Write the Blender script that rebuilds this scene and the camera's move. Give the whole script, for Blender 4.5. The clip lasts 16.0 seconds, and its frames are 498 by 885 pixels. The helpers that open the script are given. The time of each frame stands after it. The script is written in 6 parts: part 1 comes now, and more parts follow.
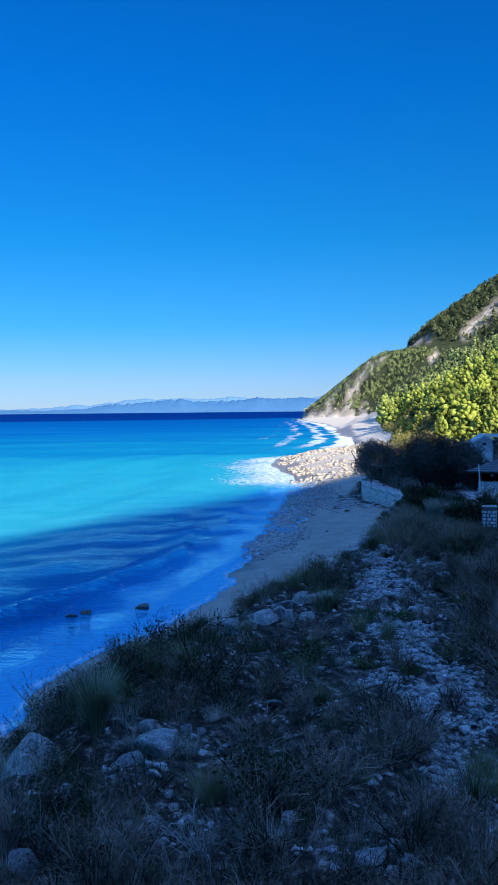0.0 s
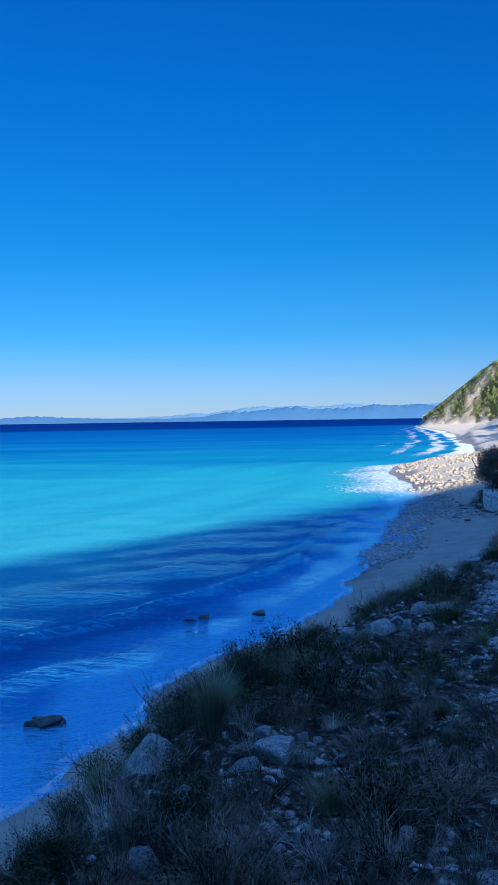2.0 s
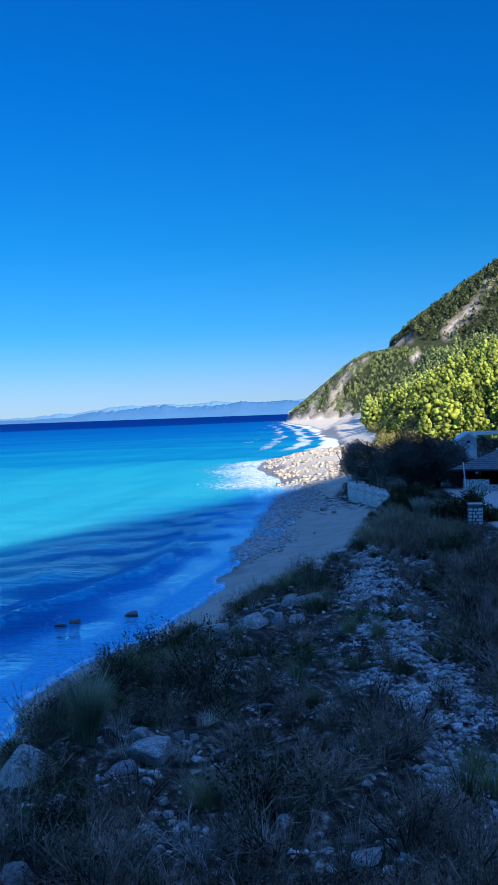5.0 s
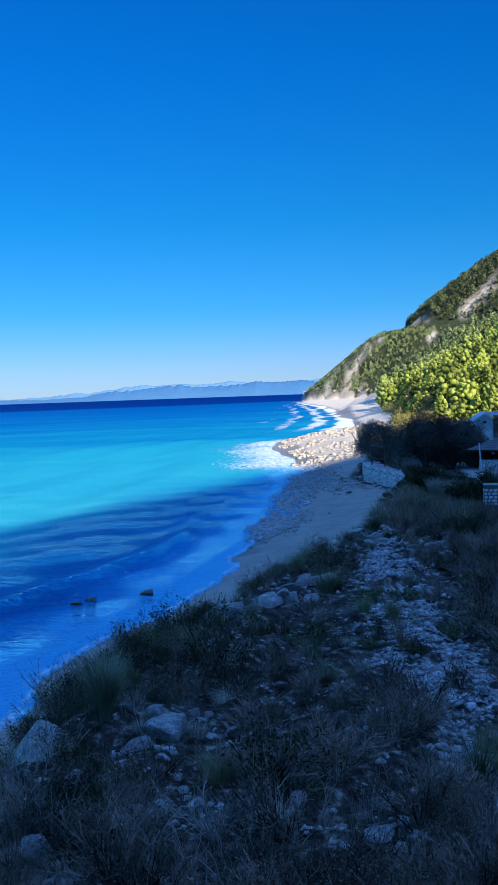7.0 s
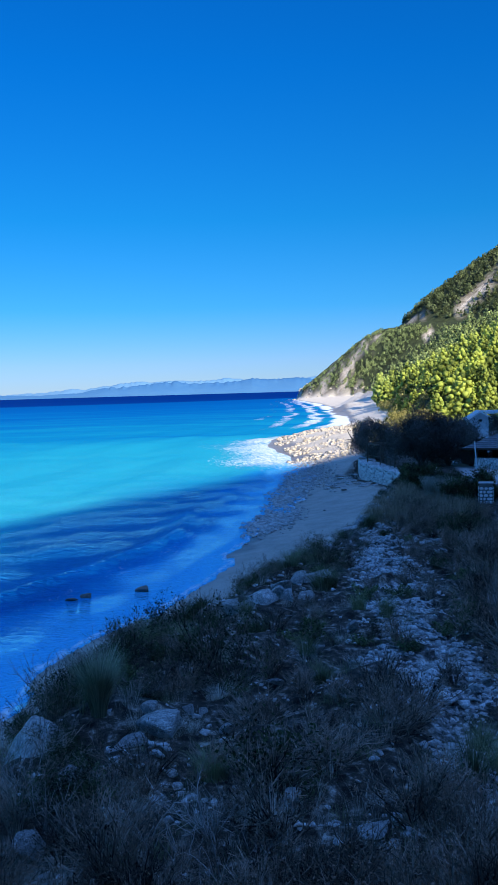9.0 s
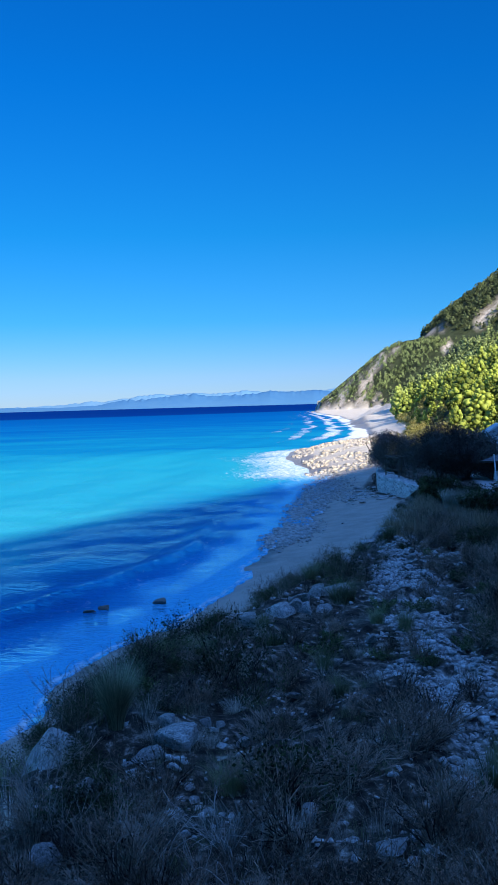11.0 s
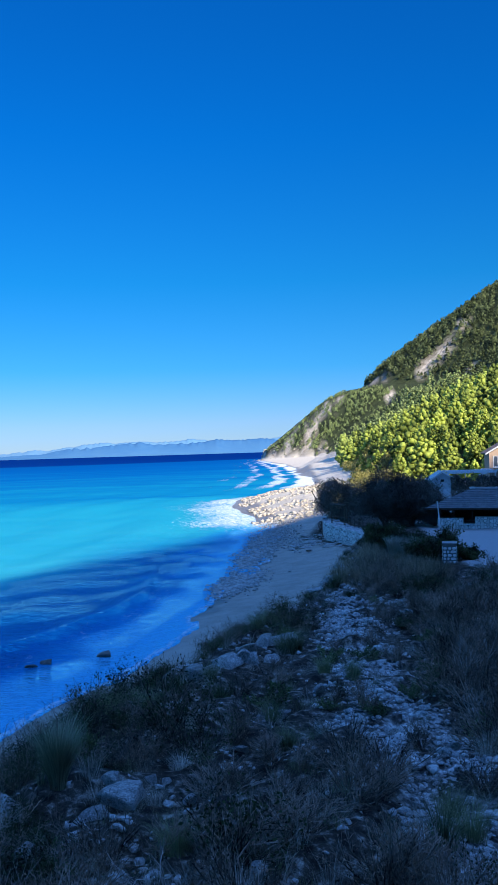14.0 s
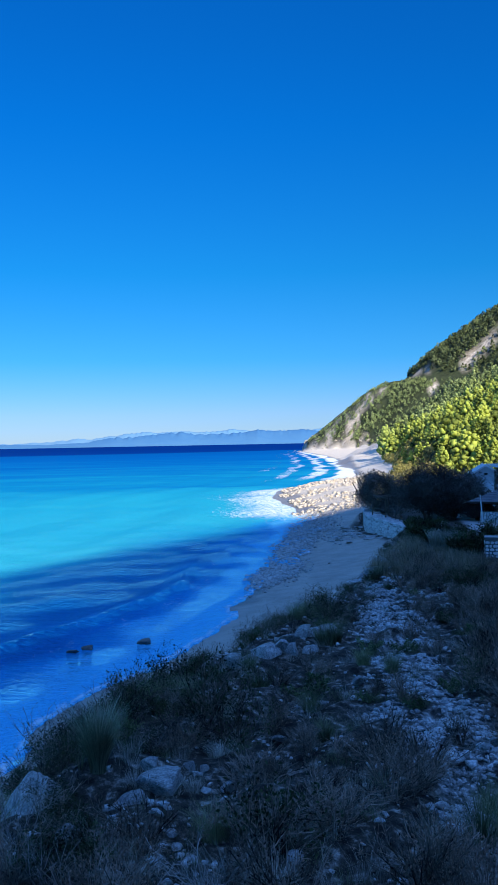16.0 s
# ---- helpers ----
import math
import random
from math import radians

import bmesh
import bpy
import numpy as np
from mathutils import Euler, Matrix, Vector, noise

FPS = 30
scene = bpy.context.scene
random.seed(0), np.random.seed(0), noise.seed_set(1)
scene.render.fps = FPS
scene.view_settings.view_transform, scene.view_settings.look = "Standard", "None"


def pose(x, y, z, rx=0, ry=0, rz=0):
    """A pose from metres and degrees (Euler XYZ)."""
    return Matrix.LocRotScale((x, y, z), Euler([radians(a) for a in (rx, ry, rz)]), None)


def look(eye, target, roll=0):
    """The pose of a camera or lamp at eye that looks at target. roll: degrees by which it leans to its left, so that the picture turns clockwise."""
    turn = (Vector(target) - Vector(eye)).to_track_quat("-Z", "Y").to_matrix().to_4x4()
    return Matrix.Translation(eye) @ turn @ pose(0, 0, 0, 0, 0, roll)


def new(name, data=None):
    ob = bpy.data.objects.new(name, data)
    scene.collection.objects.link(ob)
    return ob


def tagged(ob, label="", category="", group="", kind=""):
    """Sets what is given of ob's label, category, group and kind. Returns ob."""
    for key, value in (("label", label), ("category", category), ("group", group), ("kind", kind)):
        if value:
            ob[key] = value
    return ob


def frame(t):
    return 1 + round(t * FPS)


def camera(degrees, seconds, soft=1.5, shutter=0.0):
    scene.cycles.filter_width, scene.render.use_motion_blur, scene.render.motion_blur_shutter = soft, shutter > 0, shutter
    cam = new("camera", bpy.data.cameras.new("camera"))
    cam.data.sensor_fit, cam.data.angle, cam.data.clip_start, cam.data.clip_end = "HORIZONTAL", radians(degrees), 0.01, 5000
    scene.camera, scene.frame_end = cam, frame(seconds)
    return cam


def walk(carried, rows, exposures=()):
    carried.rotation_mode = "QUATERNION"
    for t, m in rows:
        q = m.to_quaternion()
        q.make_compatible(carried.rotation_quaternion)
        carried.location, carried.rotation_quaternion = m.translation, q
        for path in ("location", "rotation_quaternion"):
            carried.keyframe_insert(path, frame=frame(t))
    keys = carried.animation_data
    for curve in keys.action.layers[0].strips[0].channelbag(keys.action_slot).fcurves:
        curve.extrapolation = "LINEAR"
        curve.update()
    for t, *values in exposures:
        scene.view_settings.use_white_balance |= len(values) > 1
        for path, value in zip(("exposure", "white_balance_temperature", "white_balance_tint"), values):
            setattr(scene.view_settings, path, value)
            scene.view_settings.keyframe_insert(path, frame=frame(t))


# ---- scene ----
# A phone held by a person standing at the edge of a coast road, turning on the spot.
cam = camera(33.5, 16.0, soft=0.6)
EYE = 8.8
# seconds, yaw, pitch, roll
TURN = [
    (0.0, -1.05, -2.23, 0.57), (0.5, 2.69, -1.73, 0.06), (1.0, 7.09, -1.41, -0.2), (1.5, 8.62, -1.26, 0.25),
    (2.0, 6.97, -1.62, 0.88), (2.5, 5.01, -2.02, 1.33), (3.0, 2.71, -2.05, 1.45), (3.5, 0.25, -2.05, 1.58),
    (3.7, -0.6, -2.02, 1.69), (4.7, -2.2, -1.98, 2.05), (5.8, 0.2, -2.02, 2.4), (6.0, 1.39, -2.22, 2.27),
    (6.5, 1.44, -2.71, 2.28), (7.0, -1.1, -3.33, 2.0), (7.5, -2.54, -3.67, 1.56), (8.0, -2.4, -3.8, 1.06),
    (8.5, -1.49, -3.5, 1.12), (9.0, -1.37, -3.55, 1.65), (9.2, -1.42, -3.76, 1.64), (10.2, -0.3, -3.3, 1.7),
    (11.3, -0.11, -2.28, 1.6), (11.5, -0.52, -1.98, 1.65), (12.0, -1.62, -1.27, 1.75), (12.5, -2.72, -0.56, 1.79),
    (13.0, -3.43, 0.08, 1.82), (13.5, -3.77, 0.44, 1.89), (14.0, -3.84, 0.59, 1.76), (14.5, -3.64, 0.6, 1.51),
    (15.0, -3.09, 0.52, 1.29), (15.5, -2.12, 0.27, 1.2), (16.0, -1.0, 0.01, 1.11),
]
walk(cam, [(t, pose(0, 0, EYE, 90 + p, r, y)) for t, y, p, r in TURN],
     exposures=((0.0, 1.33), (0.6, 1.29), (1.4, 1.19), (2.5, 1.21), (3.5, 1.31), (7.0, 1.33), (9.0, 1.33), (12.5, 1.35), (16.0, 1.36)))

# ---------------------------------------------------------------- light
SUN_FROM = 154.0      # degrees clockwise from straight ahead
SUN_HIGH = 29.0
sun = new("sun", bpy.data.lights.new("sun", "SUN"))
sun.data.energy, sun.data.angle, sun.data.color = 2.85, radians(0.55), (1.0, 0.92, 0.78)
to_sun = Vector((math.sin(radians(SUN_FROM)) * math.cos(radians(SUN_HIGH)),
                 math.cos(radians(SUN_FROM)) * math.cos(radians(SUN_HIGH)), math.sin(radians(SUN_HIGH))))
sun.matrix_world = look((0, 0, 60), Vector((0, 0, 60)) - to_sun)
world = bpy.data.worlds.new("clear_sky")
scene.world = world
world.use_nodes = True
wt = world.node_tree
wt.nodes.clear()
sky = wt.nodes.new("ShaderNodeTexSky")
sky.sky_type, sky.sun_disc = "NISHITA", False
sky.sun_elevation, sky.sun_rotation = radians(SUN_HIGH), radians(SUN_FROM)
sky.altitude, sky.air_density, sky.dust_density, sky.ozone_density = 0, 1.0, 0.05, 3.0
# clear, deep blue air: the tint grows from a pale horizon to saturated blue
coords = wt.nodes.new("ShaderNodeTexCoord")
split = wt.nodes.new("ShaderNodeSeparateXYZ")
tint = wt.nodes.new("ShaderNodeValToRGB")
# above 0.5, out of view, it is brightened to fill the shaded ground
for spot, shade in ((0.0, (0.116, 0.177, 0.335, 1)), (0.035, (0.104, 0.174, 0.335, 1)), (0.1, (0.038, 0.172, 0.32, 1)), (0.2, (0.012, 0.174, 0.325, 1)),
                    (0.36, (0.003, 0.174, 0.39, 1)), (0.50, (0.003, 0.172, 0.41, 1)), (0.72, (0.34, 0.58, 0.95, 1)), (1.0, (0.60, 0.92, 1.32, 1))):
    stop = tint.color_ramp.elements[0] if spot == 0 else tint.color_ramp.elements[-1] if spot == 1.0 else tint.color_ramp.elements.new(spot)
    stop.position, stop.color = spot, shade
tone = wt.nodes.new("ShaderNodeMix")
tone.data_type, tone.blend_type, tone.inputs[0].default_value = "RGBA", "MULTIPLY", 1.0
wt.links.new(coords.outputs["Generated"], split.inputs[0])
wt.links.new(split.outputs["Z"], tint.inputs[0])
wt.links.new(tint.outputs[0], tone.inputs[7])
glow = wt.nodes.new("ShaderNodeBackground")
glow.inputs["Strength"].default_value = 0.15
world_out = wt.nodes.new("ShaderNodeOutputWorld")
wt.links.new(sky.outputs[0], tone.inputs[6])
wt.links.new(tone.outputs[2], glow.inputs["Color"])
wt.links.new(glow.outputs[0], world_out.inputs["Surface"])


# ---------------------------------------------------------------- materials
def material(name):
    """A new node material: the material, a function that adds nodes, and one that links the surface."""
    m = bpy.data.materials.new(name)
    m.use_nodes = True
    tree = m.node_tree
    bsdf = tree.nodes["Principled BSDF"]

    def add(kind, values=None, **settings):
        node = tree.nodes.new("ShaderNode" + kind)
        for key, value in settings.items():
            setattr(node, key, value)
        for key, value in (values or {}).items():
            if isinstance(value, bpy.types.NodeSocket):
                tree.links.new(value, node.inputs[key])
            else:
                node.inputs[key].default_value = value
        return node

    def surface(**values):
        for key, value in values.items():
            key = key.replace("_", " ")
            if isinstance(value, bpy.types.NodeSocket):
                tree.links.new(value, bsdf.inputs[key])
            else:
                bsdf.inputs[key].default_value = value
        return m

    return m, add, surface


def ramp(add, fac, stops):
    node = add("ValToRGB", {"Fac": fac})
    while len(node.color_ramp.elements) < len(stops):
        node.color_ramp.elements.new(0.5)
    for el, (p, c) in zip(node.color_ramp.elements, stops):
        el.position, el.color = p, (*c, 1) if len(c) == 3 else c
    return node.outputs["Color"]


def mixed(add, fac, a, b, blend="MIX"):
    node = add("Mix", data_type="RGBA", blend_type=blend)
    tree = node.id_data
    for key, value in ((0, fac), (6, a), (7, b)):
        if isinstance(value, bpy.types.NodeSocket):
            tree.links.new(value, node.inputs[key])
        else:
            node.inputs[key].default_value = value if key == 0 else (*value, 1)
    return node.outputs[2]


def noise_at(add, scale, detail=4, rough=0.55, vector=None, distortion=0.0):
    values = {"Scale": scale, "Detail": detail, "Roughness": rough, "Distortion": distortion}
    if vector is not None:
        values["Vector"] = vector
    return add("TexNoise", values)


def simple(name, dark, light, scale=6.0, rough=0.8, bump=0.3, size=0.02, metallic=0.0, fine=40.0, vary=0.0):
    """A surface that wanders between two colours at two scales, with fine relief."""
    m, add, surface = material(name)
    co = add("TexCoord").outputs["Object"]
    a = noise_at(add, scale, 5, 0.6, co).outputs["Fac"]
    b = noise_at(add, fine, 3, 0.6, co).outputs["Fac"]
    both = add("Math", {0: a, 1: b}, operation="ADD").outputs[0]
    half = add("Math", {0: both, 1: 0.5}, operation="MULTIPLY").outputs[0]
    col = ramp(add, half, [(0.36, dark), (0.62, light)])
    if vary:
        rnd = add("ObjectInfo").outputs["Random"]
        val = add("MapRange", {"Value": rnd, "To Min": 1 - vary, "To Max": 1 + vary}).outputs[0]
        col = add("HueSaturation", {"Color": col, "Value": val}).outputs[0]
    relief = add("Bump", {"Height": both, "Strength": bump, "Distance": size}).outputs[0]
    return surface(Base_Color=col, Roughness=rough, Metallic=metallic, Normal=relief, Specular_IOR_Level=0.5 if rough < 0.7 else 0.2)


def leaf_material(name, dark, light, rough=0.6, see_through=0.25, tree_vary=0.35, clump=1.3, far=None, single=0.5):
    """Leaves that differ from leaf to leaf, from tree to tree and over the crown."""
    m, add, surface = material(name)
    geo = add("NewGeometry")
    co = add("TexCoord").outputs["Object"]
    isle = geo.outputs["Random Per Island"]
    patch = noise_at(add, clump, 2, 0.5, geo.outputs["Position"]).outputs["Fac"]
    patch = add("MapRange", {"Value": patch, "From Min": 0.36, "From Max": 0.64}).outputs[0]
    rnd = add("ObjectInfo").outputs["Random"]
    alone = add("Math", {0: isle, 1: single}, operation="MULTIPLY").outputs[0]
    shared = add("Math", {0: patch, 1: 1.0 - single}, operation="MULTIPLY").outputs[0]
    fac = add("Math", {0: alone, 1: shared}, operation="ADD").outputs[0]
    col = ramp(add, fac, [(0.15, dark), (0.5, tuple(d * 0.54 + l * 0.46 for d, l in zip(dark, light))), (0.9, light)])
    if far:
        # greyer further along the slope: haze and grazing light are put into the colour
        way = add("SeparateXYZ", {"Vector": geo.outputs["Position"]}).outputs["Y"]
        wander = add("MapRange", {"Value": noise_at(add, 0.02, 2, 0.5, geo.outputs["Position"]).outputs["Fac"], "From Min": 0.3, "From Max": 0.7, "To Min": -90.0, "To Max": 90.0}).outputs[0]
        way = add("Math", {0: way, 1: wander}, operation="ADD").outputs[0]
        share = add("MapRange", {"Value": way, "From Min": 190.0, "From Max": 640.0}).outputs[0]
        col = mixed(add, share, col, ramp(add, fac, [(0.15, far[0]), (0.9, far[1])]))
    val = add("MapRange", {"Value": rnd, "To Min": 1 - tree_vary, "To Max": 1 + tree_vary}).outputs[0]
    col = add("HueSaturation", {"Color": col, "Value": val}).outputs[0]
    surface(Base_Color=col, Roughness=rough, Specular_IOR_Level=0.12)
    tree = m.node_tree
    back = add("BsdfTranslucent", {"Color": col})
    mix = add("MixShader", {0: see_through, 1: tree.nodes["Principled BSDF"].outputs[0], 2: back.outputs[0]})
    tree.links.new(mix.outputs[0], tree.nodes["Material Output"].inputs["Surface"])
    return m


# ---------------------------------------------------------------- the lie of the land
def smooth(a, b, v):
    t = np.clip((v - a) / (b - a), 0, 1)
    return t * t * (3 - 2 * t)


def table(y, *pairs):
    ys, xs = zip(*pairs)
    fine = np.interp(y, ys, xs)
    return (np.interp(y - 1.5, ys, xs) + fine * 2 + np.interp(y + 1.5, ys, xs)) / 4


def coast(y):
    """How far to the right the water's edge runs, y metres ahead."""
    return table(y, (-300, -60), (0, -14), (10, -11.4), (18, -9.6), (22, -8.3), (26, -7.1), (31.6, -5.3), (36, -3.5), (42, -1.5), (47, -0.6), (54, 1.7),
                 (62, 3.0), (76, 5.0), (90, 7.2), (112, 9.0), (130, 8.0), (150, 9.5), (170, 20), (200, 29), (250, 36), (320, 43), (500, 54),
                 (640, 56), (720, 58), (800, 66), (850, 90), (1000, 200), (1300, 500)) + 0.3 * np.sin(y * 0.42) + 0.08 * np.sin(y * 1.1 + 1)


def brow(y):
    """Where the top of the bank breaks off to the beach."""
    return table(y, (-300, -40), (0, -3.4), (5, -3.0), (12, -2.75), (16, -1.75), (19, -0.3), (25, 2.1), (31, 4.7), (38, 6.5), (50, 10.3),
                 (58, 12.2), (62, 13.3), (71, 11.7), (78, 12.4), (95, 18), (115, 24), (130, 29), (150, 33), (250, 48), (350, 66), (424, 80), (500, 97),
                 (560, 112), (620, 118), (660, 105), (690, 80), (720, 63), (760, 62), (800, 67), (850, 92), (1000, 204), (1300, 500))


def foot(y):
    """Where the wooded hillside begins."""
    return table(y, (-300, 120), (60, 78), (92, 60), (110, 50), (130, 40), (150, 34), (250, 48.5), (350, 66.5), (424, 80.5), (500, 97.5),
                 (560, 112), (620, 118), (660, 105), (690, 80), (720, 63), (760, 62), (800, 67), (850, 92), (1000, 204), (1300, 500))


def waves2(x, y, size, seed):
    """Smooth wandering values in -1..1, vectorised."""
    rng = np.random.RandomState(seed)
    out = np.zeros_like(x)
    for k in range(9):
        a, p = rng.uniform(0, 2 * math.pi), rng.uniform(0, 2 * math.pi)
        f = 2 * math.pi / (size * rng.uniform(0.5, 1.6))
        out = out + np.sin((x * math.cos(a) + y * math.sin(a)) * f + p)
    return out / 4.2


RIDGE_FROM, RIDGE_ALONG, RIDGE_TOP, RIDGE_HALF = (109.0, -223.0), (0.54, 0.84), 158.5, 172.0


def path_mask(x, y):
    """The stony track along the bank."""
    mid = table(y, (0, 3.6), (8, 3.2), (11, 3.2), (14.7, 3.1), (18, 3.6), (20.4, 3.9), (24, 4.5), (27, 5.0), (31, 5.3), (40, 8.0))
    wide = table(y, (0, 0.7), (11, 0.9), (18, 0.75), (24, 0.95), (30, 0.8), (40, 0.3))
    d = np.abs(x - mid + 0.35 * waves2(x, y, 3.0, 5)) / wide
    return smooth(1.3, 0.5, d + 0.45 * waves2(x, y, 1.1, 6)) * smooth(42, 34, y) * smooth(6, 9, y) * smooth(-0.9, 0.0, waves2(x, y, 1.5, 15))


def land(x, y):
    """Height of the ground over the sea, with the masks for beach and bare rock."""
    s, r = x - coast(y), np.hypot(x, y)
    wide = np.maximum(brow(y) - coast(y), 3)
    near = smooth(140, 95, y)
    beach = np.where(s > 0, near * np.minimum(0.12 * s, 1.25 + 0.01 * s) + (1 - near) * 3.2 * np.clip(s / wide, 0, 1) ** 0.8, 0.09 * s)
    beach = np.maximum(beach, -4)
    spit = np.exp(-((x - 15) / 8) ** 2 - ((y - 130) / 20) ** 2)
    beach = beach + spit * 0.9
    top = 5.03 - 0.058 * np.minimum(r, 49.0)
    top = np.where(y < 0, np.maximum(top, 5.03 + 0.35 * np.clip(-y, 0, 6)), top)
    lump = 0.16 * waves2(x, y, 2.6, 1) + 0.06 * waves2(x, y, 0.8, 2)
    top = top + lump * smooth(52, 40, y) + 0.04 * waves2(x, y, 5, 3)
    top = np.where(y > 105, np.maximum(top, 3.0), top)
    edge = brow(y) + 0.35 * waves2(x, y, 2.5, 4) * near
    run = np.where((y > 63) & (y < 80), 0.3, 2.6)
    rise = smooth(0, 1, (x - (edge - run)) / (run + 0.2))
    rise = np.where(y > 105, smooth(0, 1, (x - edge + 1) / 3), rise)
    z = beach + (top - beach) * rise
    t = x - foot(y)
    z = z + np.where(y > 250, 4.5 * smooth(250, 330, y) * smooth(660, 600, y) * smooth(-24, -6, t + 5 * waves2(x, y, 30, 25)) * (0.8 + 0.35 * waves2(x, y, 11, 26)), 0.0)
    lift = np.interp(y, (100, 200, 300, 420, 520, 580, 700, 800), (0.6, 0.5, 0.49, 0.54, 0.7, 0.84, 0.94, 0.89))
    hill = lift * np.interp(t, (0, 2, 33, 57, 76, 91, 93, 112, 139, 169, 193, 213, 310, 460, 900), (0, 5.0, 31, 50.5, 61.2, 62.6, 65, 82, 103.5, 126.6, 141.7, 156.5, 226, 300, 330))
    hill = hill + (1.6 * waves2(x, y, 60, 7) + 0.7 * waves2(x, y, 22, 8)) * smooth(4, 25, t) * np.where((t > 72) & (t < 93), 0.2, 1.0)
    z = np.where(t > 0, np.maximum(z, np.maximum(2.2, beach + 0.3) + hill), z)
    d = (x - RIDGE_FROM[0]) * RIDGE_ALONG[1] - (y - RIDGE_FROM[1]) * RIDGE_ALONG[0]
    along = (x - RIDGE_FROM[0]) * RIDGE_ALONG[0] + (y - RIDGE_FROM[1]) * RIDGE_ALONG[1]
    crest = (RIDGE_TOP + 1.5 * waves2(along, along * 0, 60, 11)) * (1 - 0.2 * smooth(75, 165, along) - 0.015 * smooth(40, -10, along))
    reach = smooth(-420, -200, along) * smooth(800, 600, along)
    z = np.maximum(z, np.where(reach > 0, crest * (1 - (np.abs(d) / RIDGE_HALF) ** 1.5) * reach, -10.0))
    return z


def stretched(lo, hi, mid, fine, count):
    """Steps that are fine round mid and grow wider away from it."""
    a, b = math.asinh((lo - mid) / fine), math.asinh((hi - mid) / fine)
    return mid + fine * np.sinh(np.linspace(a, b, count))


def sheet(name, xs, ys, z, mat, masks=None):
    """One smooth ground or water sheet from a grid of heights, with named masks."""
    ny, nx = len(ys), len(xs)
    X, Y = np.meshgrid(xs, ys)
    co = np.stack([X, Y, z], -1).reshape(-1, 3)
    i = np.arange(ny * nx).reshape(ny, nx)
    quads = np.stack([i[:-1, :-1], i[:-1, 1:], i[1:, 1:], i[1:, :-1]], -1).reshape(-1, 4)
    me = bpy.data.meshes.new(name)
    me.vertices.add(len(co))
    me.vertices.foreach_set("co", co.ravel())
    me.loops.add(quads.size)
    me.loops.foreach_set("vertex_index", quads.ravel())
    me.polygons.add(len(quads))
    me.polygons.foreach_set("loop_start", np.arange(0, quads.size, 4))
    me.polygons.foreach_set("use_smooth", np.ones(len(quads), bool))
    me.update(calc_edges=True)
    for key, values in (masks or {}).items():
        me.attributes.new(key, "FLOAT", "POINT").data.foreach_set("value", np.ascontiguousarray(values, np.float32).ravel())
    me.materials.append(mat)
    return new(name, me)


